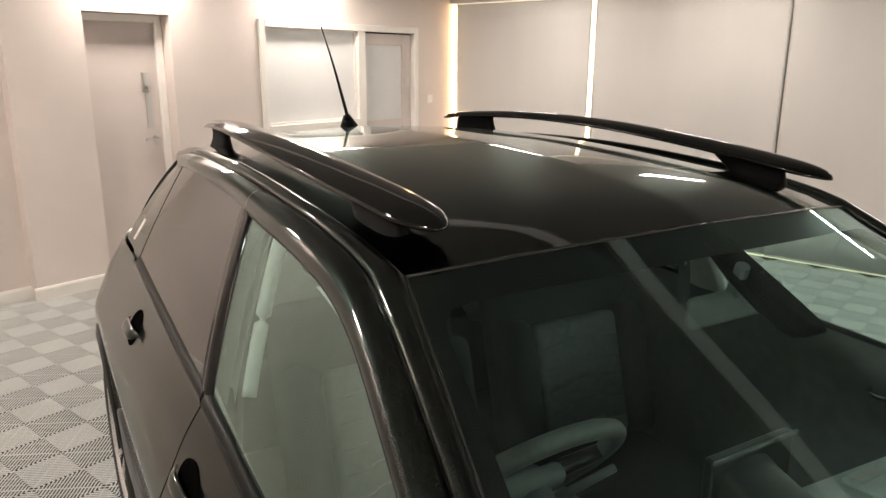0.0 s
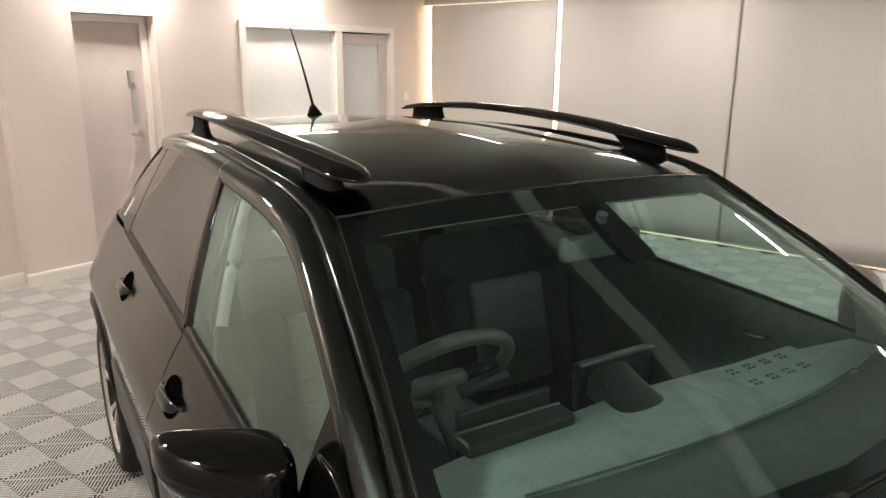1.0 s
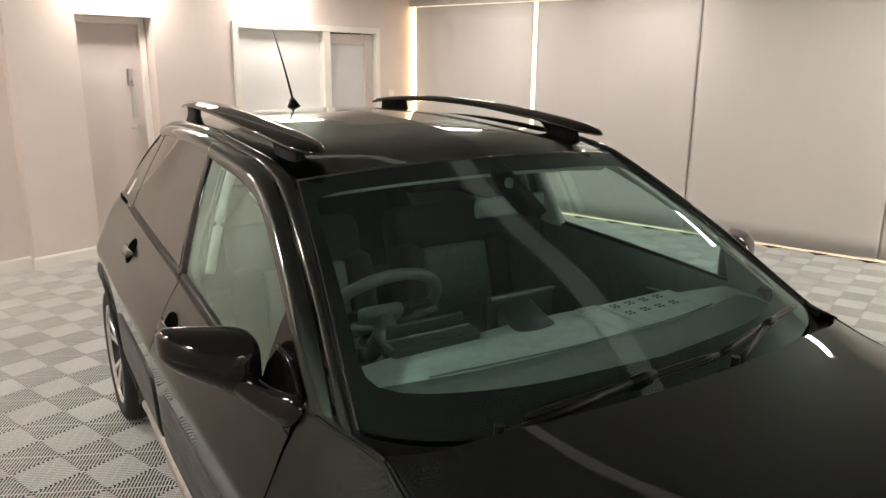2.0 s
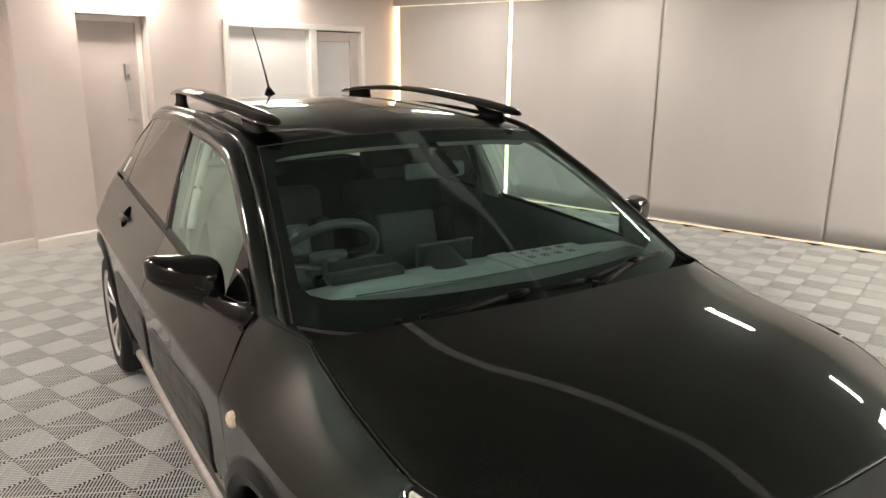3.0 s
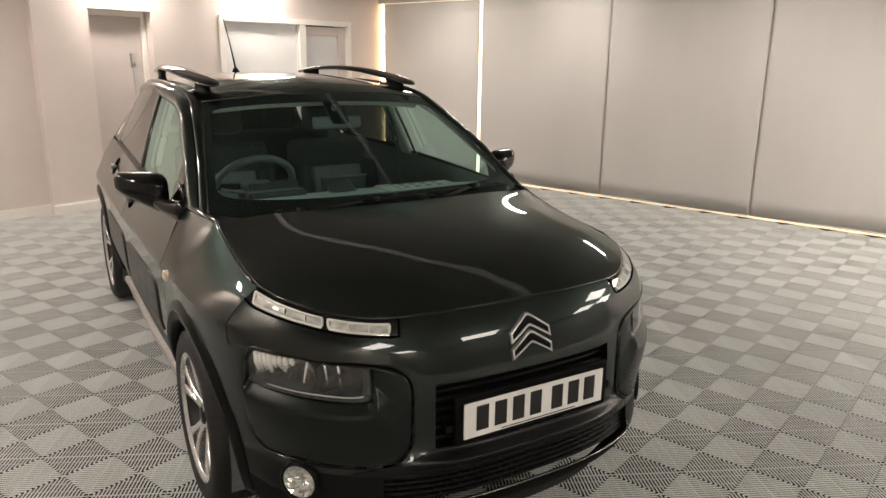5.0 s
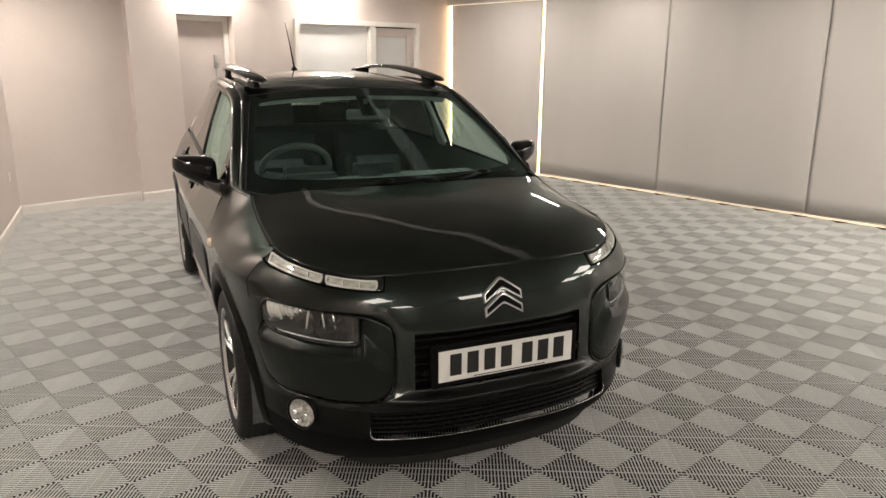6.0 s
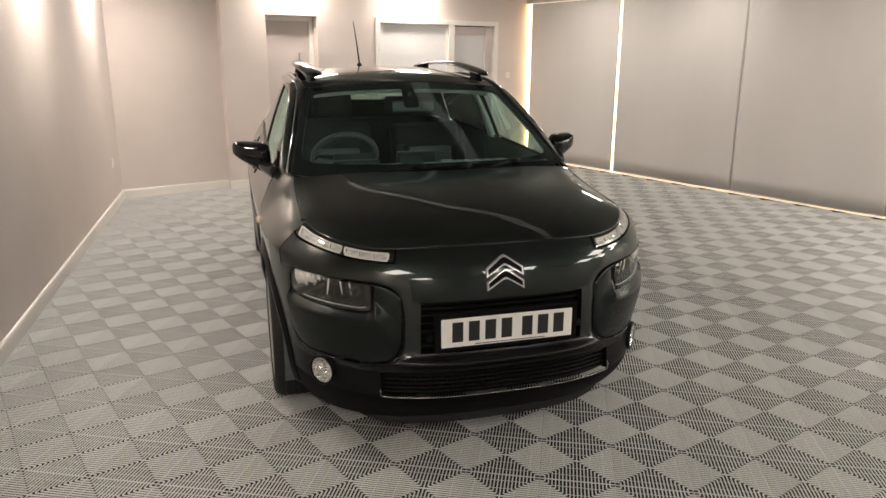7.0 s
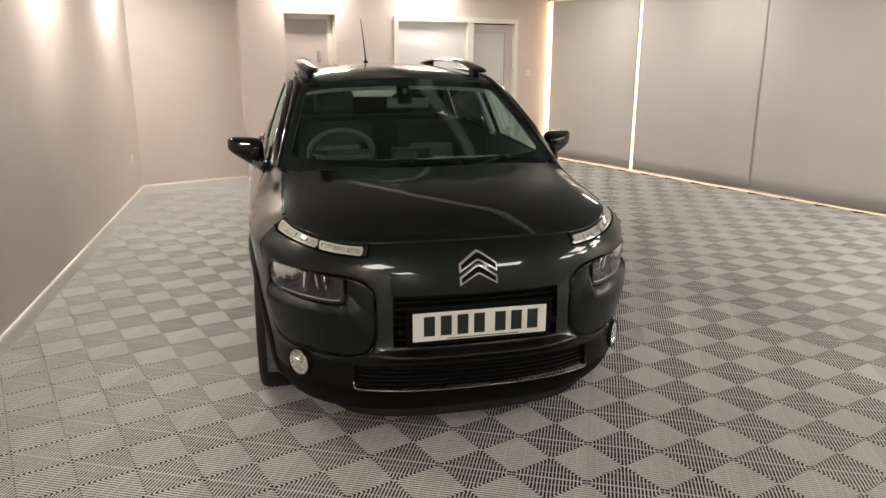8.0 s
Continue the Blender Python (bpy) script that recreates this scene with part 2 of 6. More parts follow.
def coons(c0, c1, d0, d1, power=1.0):
    """A surface spanned by four edges: c0 and c1 run along u, d0 and d1 along v; a power over 1 keeps it level across u = 0."""
    n, m = len(c0), len(d0)
    u, v = np.linspace(0, 1, n)[None, :, None] ** power, np.linspace(0, 1, m)[:, None, None]
    c0, c1, d0, d1 = (np.array(k) for k in (c0, c1, d0, d1))
    return ((1 - v) * c0[None] + v * c1[None] + (1 - u) * d0[:, None] + u * d1[:, None]
            - ((1 - u) * (1 - v) * c0[0] + u * (1 - v) * c0[-1] + (1 - u) * v * c1[0] + u * v * c1[-1]))


def sheet(name, P, mat, parent, thick=0.0, label="", wrap=False, inside=(0, 0, 0.7), smooth=True, rim=True, crisp=True):
    """A surface from a grid of points, facing away from the point inside, with a thickness inwards."""
    P = np.array(P, float)
    n, m, _ = P.shape
    cols = m if wrap else m - 1
    faces = [(i * m + j, i * m + (j + 1) % m, (i + 1) * m + (j + 1) % m, (i + 1) * m + j) for i in range(n - 1) for j in range(cols)]
    V = P.reshape(-1, 3)
    a, b, c, d = (V[[f[k] for f in faces]] for k in range(4))
    nor = np.cross(c - a, d - b)
    if (nor * ((a + c) / 2 - np.array(inside))).sum() < 0:
        faces = [f[::-1] for f in faces]
    me = bpy.data.meshes.new(name)
    me.from_pydata(V.tolist(), [], faces)
    me.polygons.foreach_set("use_smooth", [smooth] * len(faces))
    me.materials.append(mat)
    ob = new(name, me)
    ob.parent = parent
    if thick:
        s = ob.modifiers.new("thickness", "SOLIDIFY")
        s.thickness, s.offset, s.use_rim = thick, -1, rim
        if crisp:
            e = ob.modifiers.new("crisp_edges", "EDGE_SPLIT")
            e.split_angle, e.use_edge_sharp = math.radians(38), False
    return tagged(ob, label)


def tube(name, pts, r, mat, parent, label="", n=10, closed=False):
    """A round bar along points; r is one radius or one for each point."""
    p = np.array(pts, float)
    r = np.broadcast_to(np.array(r, float), (len(p),))
    rows = []
    up = np.array([0.0, 0.0, 1.0])
    for i in range(len(p)):
        t = p[(i + 1) % len(p)] - p[i - 1] if closed else p[min(i + 1, len(p) - 1)] - p[max(i - 1, 0)]
        t = t / np.linalg.norm(t)
        ref = up if abs(t[2]) < 0.9 else np.array([1.0, 0.0, 0.0])
        a = np.cross(t, ref)
        a /= np.linalg.norm(a)
        b = np.cross(t, a)
        rows.append([p[i] + r[i] * (math.cos(k) * a + math.sin(k) * b) for k in np.linspace(0, 2 * math.pi, n, endpoint=False)])
    V = np.array(rows).reshape(-1, 3)
    N = len(p)
    faces = [(i * n + j, i * n + (j + 1) % n, ((i + 1) % N) * n + (j + 1) % n, ((i + 1) % N) * n + j) for i in range(N if closed else N - 1) for j in range(n)]
    if not closed:
        faces += [tuple(range(n))[::-1], tuple((N - 1) * n + k for k in range(n))]
    bm = bmesh.new()
    vs = [bm.verts.new(v) for v in V]
    for f in faces:
        bm.faces.new([vs[k] for k in f])
    bmesh.ops.recalc_face_normals(bm, faces=bm.faces)
    return part(name, bm, mat, parent, label, smooth=True)


def lathe(profile, n=48):
    """A bmesh turned about the x axis from (radius, x) pairs."""
    bm = bmesh.new()
    rings = [[bm.verts.new((x, r * math.cos(a), r * math.sin(a))) for a in np.linspace(0, 2 * math.pi, n, endpoint=False)] for r, x in profile]
    for a, b in zip(rings, rings[1:]):
        for k in range(n):
            bm.faces.new((a[k], a[(k + 1) % n], b[(k + 1) % n], b[k]))
    bmesh.ops.recalc_face_normals(bm, faces=bm.faces)
    return bm


# ---- the room ----
def structure(name, bm, mat, label, category, m=None):
    ob = part(name, bm, mat, None, label, kind="structure", category=category)
    if m is not None:
        ob.matrix_world = m
    return ob


BACK, STEP_U, RIGHT = 4.36, 0.48, 5.30
DOOR_A, DOOR_B, DOOR_TOP = 1.013, 1.672, 1.99
WIN_A, WIN_B, WIN_TOP = 2.484, 4.516, 2.0
structure("ground", box(-5, 8, -10, 8, -0.14, -0.0039), SHADED_SUBFLOOR, "ground under ribbed plastic tiles, near-black for the shade in their gaps", "ground")
structure("ceiling", box(-6, 7, -10, 7.5, CEIL, CEIL + 0.15), CEILING, "plain grey painted showroom ceiling", "ceiling")
structure("wall_west", box(-2.38, -2.18, -9.0, 4.3, -0.02, CEIL), WALL, "warm grey painted showroom wall", "wall")
bm = box(-1.2, STEP_U, BACK + 0.10, BACK + 0.3, -0.02, CEIL)
structure("wall_north_west", bm, WALL, "warm grey painted wall set slightly back", "wall", ROOM)
bm = box(STEP_U, DOOR_A, BACK, BACK + 0.3, -0.02, CEIL)
box(DOOR_A, DOOR_B, BACK, BACK + 0.3, DOOR_TOP, CEIL, bm=bm)
box(DOOR_B, WIN_A, BACK, BACK + 0.3, -0.02, CEIL, bm=bm)
box(WIN_A, WIN_B, BACK, BACK + 0.3, WIN_TOP, CEIL, bm=bm)
box(WIN_B, RIGHT + 0.2, BACK, BACK + 0.3, -0.02, CEIL, bm=bm)
structure("wall_north", bm, WALL, "warm grey painted wall with a door and an office screen", "wall", ROOM)
structure("wall_east", box(RIGHT, RIGHT + 0.2, -8.5, BACK, -0.02, CEIL), WALL, "plain wall behind the grey hanging panels", "wall", ROOM)
# unseen wall behind the viewpoint; its grey sets what the car's nose reflects
structure("wall_south", box(-6.5, 6.5, -7.7, -7.5, -0.02, CEIL), REFLECTION_GREY, "unseen wall closing the showroom, its grey set for the car's reflections", "wall", ROOM)

# the light fittings
light = thing("ceiling_light", "oblong white recessed LED panel in the ceiling", "ceiling light", ROOM @ pose(0, 0, CEIL), "ceiling lights")
bm = bmesh.new()
for a, b, c, d in ((-0.55, 0.55, -0.48, -0.455), (-0.55, 0.55, 0.455, 0.48), (-0.55, -0.525, -0.455, 0.455), (0.525, 0.55, -0.455, 0.455)):
    box(a, b, c, d, -0.022, -0.002, bm=bm)
part("frame", bm, TRIM, light)
part("diffuser", box(-0.524, 0.524, -0.454, 0.454, -0.014, -0.004), DIFFUSER, light, "glowing opal diffuser")
# (3.9, -5.9) and (2.7, -4.9) are fill panels added to brighten the right-hand floor
LIGHTS = [(3.9, -3.7), (3.9, -5.9), (2.7, -4.9), (-3.3, -4.2), (-3.7, -7.0), (-0.45, -6.4)]
for u, v in LIGHTS:
    copy_thing(light, ROOM @ pose(u, v, CEIL))
washer = thing("wall_light", "narrow white recessed ceiling lamp close to a wall", "ceiling light", ROOM @ pose(1.34, 4.13, CEIL), "lamps along the walls")
part("frame", box(-0.31, 0.31, -0.11, 0.11, -0.012, -0.002), TRIM, washer)
part("diffuser", box(-0.28, 0.28, -0.08, 0.08, -0.020, -0.0125), WASH, washer, "glowing opal diffuser")
# the two at u 4.5 are added fill lamps for the right-hand floor
for m in (ROOM @ pose(2.97, 4.13, CEIL), ROOM @ pose(4.5, -4.4, CEIL, 0, 0, 90), ROOM @ pose(4.5, -6.3, CEIL, 0, 0, 90), ):
    copy_thing(washer, m)
dim = thing("blind_light", "narrow dim recessed ceiling lamp beside the blinds", "ceiling light", ROOM @ pose(4.25, 2.85, CEIL, 0, 0, 90), "dim lamps beside the blinds")
part("frame", box(-0.31, 0.31, -0.11, 0.11, -0.012, -0.002), TRIM, dim)
part("diffuser", box(-0.28, 0.28, -0.08, 0.08, -0.020, -0.0125), DIM, dim, "softly glowing diffuser")
for u, v in ((4.3, 1.15), (4.0, -0.9), (3.65, -2.6)):
    copy_thing(dim, ROOM @ pose(u, v, CEIL, 0, 0, 90))
spot = thing("recessed_spot", "small square ceiling spot deep in a dark baffle", "ceiling light", pose(-1.90, 3.05, CEIL), "spots along the wall")
bm = bmesh.new()
for a, e, f, g in ((-0.115, 0.115, -0.115, -0.10), (-0.115, 0.115, 0.10, 0.115), (-0.115, -0.10, -0.10, 0.10), (0.10, 0.115, -0.10, 0.10)):
    box(a, e, f, g, -0.030, -0.002, bm=bm)
part("baffle", bm, MATTE, spot, "dark square baffle")
part("diffuser", box(-0.099, 0.099, -0.099, 0.099, -0.012, -0.004), SPOT, spot, "glowing opal diffuser")
for y in (0.95, -1.15):
    copy_thing(spot, pose(-1.90, y, CEIL))
light.matrix_world = ROOM @ pose(2.7, -6.6, CEIL)


def frame_bm(u0, u1, z0, z1, w, v0, v1, bottom=True, bm=None):
    """A rectangular frame with members of width w, between two depths."""
    bm = bm or bmesh.new()
    box(u0, u0 + w, v0, v1, z0, z1, 0.003, 1, bm)
    box(u1 - w, u1, v0, v1, z0, z1, 0.003, 1, bm)
    box(u0 + w, u1 - w, v0, v1, z1 - w, z1, 0.003, 1, bm)
    if bottom:
        box(u0 + w, u1 - w, v0, v1, z0, z0 + w, 0.003, 1, bm)
    return bm


# skirting boards
def skirting(name, a, b, n):
    """A skirting board from a to b, standing out along n."""
    a, b, n = Vector(a), Vector(b), Vector(n)
    bm = bmesh.new()
    prof = [(0.0, -0.01), (0.016, -0.01), (0.016, 0.078), (0.011, 0.092), (0.0, 0.095)]
    rows = [[bm.verts.new(p + n * d + Vector((0, 0, h))) for d, h in prof] for p in (a, b)]
    for i in range(len(prof)):
        j = (i + 1) % len(prof)
        bm.faces.new((rows[0][i], rows[0][j], rows[1][j], rows[1][i]))
    bm.faces.new(rows[0])
    bm.faces.new(rows[1][::-1])
    bmesh.ops.recalc_face_normals(bm, faces=bm.faces)
    return bm


structure("skirting_west", skirting("s", (-2.18, -7.5, 0), (-2.18, 3.92, 0), (1, 0, 0)), TRIM, "white painted skirting board", "skirting")
structure("skirting_north_west", skirting("s", (-0.74, BACK + 0.10, 0), (STEP_U, BACK + 0.10, 0), (0, -1, 0)), TRIM, "white painted skirting board", "skirting", ROOM)
bm = skirting("s", (STEP_U - 0.016, BACK, 0), (DOOR_A, BACK, 0), (0, -1, 0))
structure("skirting_north", bm, TRIM, "white painted skirting board", "skirting", ROOM)
structure("skirting_middle", skirting("s", (DOOR_B, BACK, 0), (WIN_A, BACK, 0), (0, -1, 0)), TRIM, "white painted skirting board", "skirting", ROOM)

# the recessed door
door_ob = part("door_1", box(DOOR_A - 0.03, DOOR_B + 0.02, BACK + 0.150, BACK + 0.19, 0.0, DOOR_TOP - 0.03, 0.002), DOOR, None, "plain grey painted door, shut, deep in its recess", kind="structure", category="door")
door_ob.matrix_world = ROOM
part("door_frame", frame_bm(DOOR_A - 0.05, DOOR_B - 0.004, -0.01, DOOR_TOP - 0.002, 0.055, BACK + 0.115, BACK + 0.148, False), TRIM, door_ob, "white painted door frame")
part("lock_case", box(1.478, 1.530, BACK + 0.118, BACK + 0.150, 1.42, 1.565, 0.008), STEEL, door_ob, "grey coded lock case")
part("lock_knob", cylinder(0.016, 0.014, (1.508, BACK + 0.119, 1.455), (1.508, BACK + 0.088, 1.455), 16), STEEL, door_ob)
part("push_plate", box(1.502, 1.556, BACK + 0.146, BACK + 0.151, 1.14, 1.41, 0.002), STEEL, door_ob, "brushed push plate")
part("rose", cylinder(0.025, 0.025, (1.56, BACK + 0.150, 1.055), (1.56, BACK + 0.138, 1.055), 20), STEEL, door_ob)
part("lever", box(1.455, 1.565, BACK + 0.100, BACK + 0.114, 1.045, 1.063, 0.005), STEEL, door_ob, "steel lever handle")
part("spindle", cylinder(0.009, 0.009, (1.56, BACK + 0.139, 1.055), (1.56, BACK + 0.105, 1.055), 12), STEEL, door_ob)

# the office screen: a fixed window beside a half-glazed door
win = part("window_1", frame_bm(WIN_A, WIN_B, 0.0, WIN_TOP, 0.062, BACK - 0.022, BACK + 0.10, False), TRIM, None, "white timber screen with a frosted window and a door", kind="structure", category="window")
win.matrix_world = ROOM
part("mullion", box(3.640, 3.738, BACK - 0.018, BACK + 0.10, 0.0, WIN_TOP - 0.062, 0.004), TRIM, win, "white painted post")
part("pane", box(WIN_A + 0.062, 3.640, BACK + 0.040, BACK + 0.048, 1.10, WIN_TOP - 0.062), PANEL_FILM, win, "frosted white glass pane")
part("glazing_bead", frame_bm(WIN_A + 0.062, 3.640, 1.10, WIN_TOP - 0.062, 0.018, BACK + 0.02, BACK + 0.039), TRIM, win)
part("window_sill", box(WIN_A + 0.062, 3.640, BACK - 0.035, BACK + 0.06, 1.02, 1.10, 0.006), TRIM, win, "white painted sill")
part("lower_panel", box(WIN_A + 0.062, 3.640, BACK + 0.02, BACK + 0.06, 0.0, 1.02), DOOR, win, "grey painted panel")
bm = box(3.742, 3.795, BACK + 0.035, BACK + 0.078, 0.005, WIN_TOP - 0.075, 0.003, 1)
box(4.318, WIN_B - 0.066, BACK + 0.035, BACK + 0.078, 0.005, WIN_TOP - 0.075, 0.003, 1, bm)
box(3.795, 4.318, BACK + 0.035, BACK + 0.078, WIN_TOP - 0.185, WIN_TOP - 0.075, 0.003, 1, bm)
box(3.795, 4.318, BACK + 0.035, BACK + 0.078, 0.005, 0.13, 0.003, 1, bm)
leaf = part("door_leaf", bm, DOOR, win, "grey painted half-glazed door")
part("pane", box(3.795, 4.318, BACK + 0.052, BACK + 0.060, 1.07, WIN_TOP - 0.185), DOOR_FILM, leaf, "frosted door pane")
part("lower_panel", box(3.795, 4.318, BACK + 0.046, BACK + 0.066, 0.13, 0.98), DOOR, leaf, "grey lower door panel")
part("lock_rail", box(3.795, 4.318, BACK + 0.036, BACK + 0.077, 0.98, 1.07), DOOR, leaf)
part("handle_plate", box(4.352, 4.392, BACK + 0.026, BACK + 0.036, 1.34, 1.50, 0.003), STEEL, leaf, "steel handle plate")
part("lever", box(4.30, 4.385, BACK - 0.012, BACK + 0.002, 1.40, 1.416, 0.004), STEEL, leaf, "steel lever handle")
part("spindle", cylinder(0.008, 0.008, (4.375, BACK + 0.03, 1.408), (4.375, BACK - 0.006, 1.408), 10), STEEL, leaf)

sw = thing("light_switch", "small white plastic light switch on the wall", "switch", ROOM @ pose(4.72, BACK, 1.26))
part("switch_plate", box(-0.043, 0.043, -0.010, 0.0, -0.043, 0.043, 0.003), TRIM, sw)
part("rocker", box(-0.010, 0.010, -0.015, -0.010, -0.018, 0.018, 0.002), TRIM, sw)
so = thing("wall_socket", "small white plastic socket low on the wall", "socket", pose(-2.18, 3.46, 0.46, 0, 0, 90))
part("socket_plate", box(-0.043, 0.043, -0.010, 0.0, -0.043, 0.043, 0.003), TRIM, so)
part("rocker", box(0.012, 0.026, -0.014, -0.010, 0.008, 0.030, 0.002), TRIM, so)

# hanging panels along the east side, with light strips behind
PU = 5.12
panels = [(2.635, 4.300, 0.0), (0.815, 2.585, 0.0), (-0.882, 0.800, -0.018), (-2.60, -0.886, 0.0), (-4.35, -2.62, 0.0), (-6.1, -4.37, 0.0), (-7.45, -6.12, 0.0)]
for i, (a, b, du) in enumerate(panels):
    n, k = 60, 14
    bm = bmesh.new()
    P = []
    rng = random.Random(i)
    ph, amp = rng.uniform(0, 6), rng.uniform(0.5, 1.0)
    for z in np.linspace(0.035, 2.27, k):
        P.append([bm.verts.new((PU + du + 0.006 * amp * math.sin(3.0 * v + ph) * (1 - 0.3 * z) + 0.006 * amp * math.sin(9 * v + 2 * ph) * (z / 2.3) ** 3 + 0.003 * math.sin(23 * v + ph) * (z / 2.3) ** 6, v, z)) for v in np.linspace(a, b, n)])
    for p, q in zip(P, P[1:]):
        for j in range(n - 1):
            bm.faces.new((p[j], p[j + 1], q[j + 1], q[j]))
    bmesh.ops.recalc_face_normals(bm, faces=bm.faces)
    ob = thing("hanging_blind", "wide grey fabric panel hanging from ceiling to floor", "blind", ROOM, "grey hanging panels")
    cloth = part("fabric", bm, BLIND, ob, smooth=True)
    m = cloth.modifiers.new("thickness", "SOLIDIFY")
    m.thickness = 0.004
    part("hem_bar", box(PU + du - 0.006, PU + du + 0.008, a + 0.004, b - 0.004, 0.024, 0.040, 0.003), BLIND, ob, "weighted hem bar")
structure("pelmet", box(PU - 0.06, RIGHT, -7.5, BACK - 0.002, 2.27, CEIL - 0.002), PELMET, "white boxed-in pelmet above the hanging panels", "trim", ROOM)
for name, bm, lab in (("corner_light_strip", box(5.150, 5.170, BACK - 0.050, BACK - 0.012, 0.02, 2.26), "glowing warm vertical light strip in the corner"),
                      ("gap_light_strip", box(5.16, 5.17, 2.56, 2.66, 0.02, 2.26), "glowing warm vertical light strip between the panels"),
                      ("floor_light_strip", box(5.15, 5.16, -2.6, 4.33, 0.002, 0.022), "glowing warm light strip along the floor"),
                      ("top_light_strip", box(5.075, 5.085, -2.6, 4.33, 2.262, 2.269), "thin glowing light strip along the pelmet")):
    ob = thing(name, lab, "light strip", ROOM)
    part("tube", bm, {"top_light_strip": LED_DIM, "corner_light_strip": LED_CORNER, "floor_light_strip": LED_FLOOR}.get(name, LED), ob)

# a slim light track under the ceiling
track = thing("ceiling_track", "slim pale linear light fitting along the ceiling", "ceiling light", ROOM)
part("housing", box(0.44, 0.56, -3.2, 3.4, CEIL - 0.03, CEIL - 0.002), TRIM, track)
part("diffuser", box(0.45, 0.55, -3.18, 3.38, CEIL - 0.036, CEIL - 0.0305), TRACK, track, "dimly glowing diffuser")


CAR = thing("car", "glossy black crossover car with roof bars on tiled floor", "car")
# ---- the car: forms ----
# The car faces -y; s is the distance from its middle plane.
Y0, LEN_F, P_X, P_Y = -1.15, 1.0, 2.7, 3.1
Y1, LEN_R = 1.30, 0.66


def half_width(y):
    return 0.866 - 0.012 * (y - 0.1) ** 2


W_F, W_R = half_width(Y0), half_width(Y1)
low_side = smooth1((0.10, 0.18, 0.26, 0.36, 0.5, 0.62, 0.72, 0.795), (-0.13, -0.075, -0.048, -0.030, -0.014, -0.007, -0.002, 0.003))
high_side = smooth1((0.795, 0.83, 0.88, 0.94, 1.0, 1.06), (0.003, -0.012, -0.035, -0.062, -0.098, -0.14))


def side_profile(z):
    """How far the side stands out at height z: full below a crisp crease, leaning in above it."""
    return low_side(z) if z < 0.795 else high_side(z)


front_profile = smooth1((0.10, 0.17, 0.24, 0.30, 0.36, 0.43, 0.48, 0.56, 0.61, 0.65, 0.70, 0.745, 0.78, 0.82, 0.86, 0.90), (-0.20, -0.09, -0.01, 0.022, 0.012, 0.005, 0.0, 0.0, -0.001, -0.0040, -0.0110, -0.0215, -0.033, -0.050, -0.072, -0.10))


def plan(t):
    """The body's outline seen from above: s, y and the outward direction. t is 0 at the nose, 1 where the side begins."""
    if t <= 1:
        f = max(t, 1e-4) * math.pi / 2
        s, d = W_F * math.sin(f) ** (2 / P_X), LEN_F * max(math.cos(f), 0.0) ** (2 / P_Y)
        n = Vector((P_X * (s / W_F) ** (P_X - 1) / W_F, -P_Y * (d / LEN_F) ** (P_Y - 1) / LEN_F)).normalized()
        return s, Y0 - d, n
    y = Y0 + t - 1
    if y <= Y1:
        return half_width(y), y, Vector((1, 0.024 * (y - 0.1))).normalized()
    f = min((y - Y1) / 1.0, 1.0) * math.pi / 2
    s, d = W_R * max(math.cos(f), 0.0) ** (2 / 3.0), LEN_R * math.sin(f) ** (2 / 2.6)
    n = Vector((3.0 * (s / W_R) ** 2 / W_R, 2.6 * (d / LEN_R) ** 1.6 / LEN_R)).normalized()
    return s, Y1 + d, n


def B(t, z, out=0.0):
    """A point of the lower body's skin at height z, moved outwards by out."""
    s, y, n = plan(t)
    w = min(max(-n.y, 0), 1) ** 2
    o = (1 - w) * side_profile(z) + w * front_profile(z) + out
    k = min(max((y + 1.0) / 0.15, 0.0), 1.0) * min(max((1.0 - y) / 0.15, 0.0), 1.0)
    o += k * np.interp(z, (0.18, 0.26, 0.335, 0.42, 0.52), (-0.032, -0.038, -0.040, -0.016, 0.0))
    if s < 0.58 and y < 0:
        k = min(max((0.58 - s) / 0.36, 0.0), 1.0)
        o += 0.030 * math.exp(-((z - 0.436) / 0.019) ** 2) * k * k * (3 - 2 * k)
    return np.array([max(s + n.x * o, 0.0), y + n.y * o, z])


def t_s(s):
    return math.asin((s / W_F) ** (P_X / 2)) / (math.pi / 2)


def t_y(y):
    if y >= Y0:
        return 1 + y - Y0
    return math.acos(((Y0 - y) / LEN_F) ** (P_Y / 2)) / (math.pi / 2)


def mirror(P, side):
    """Points with s as x, put on the driver's side (-1) or the other (1)."""
    return np.array(P, float) * np.array([side, 1, 1])


def whole(P):
    """Both halves of a grid whose columns run from the middle outwards."""
    P = np.array(P, float)
    return np.concatenate([(P * np.array([-1, 1, 1]))[:, :0:-1], P], 1)


BOTH = (-1, 1)
AXLES = (-1.295, 1.290)
HUB = 0.318

# edges that several panels share
hood_front = spline([(0, -2.068, 0.863), (0.06, -2.0673, 0.8629), (0.25, -2.056, 0.861), (0.44, -2.008, 0.855), (0.575, -1.905, 0.865), (0.655, -1.79, 0.884), (0.692, -1.68, 0.901)], 31)
hood_side = spline([(0.692, -1.68, 0.901), (0.694, -1.58, 0.913), (0.692, -1.42, 0.935), (0.687, -1.26, 0.970), (0.684, -1.178, 0.994)], 21)
hood_mid = spline([(0, -2.068, 0.863), (0, -2.00, 0.898), (0, -1.85, 0.950), (0, -1.62, 0.990), (0, -1.28, 1.017)], 21)
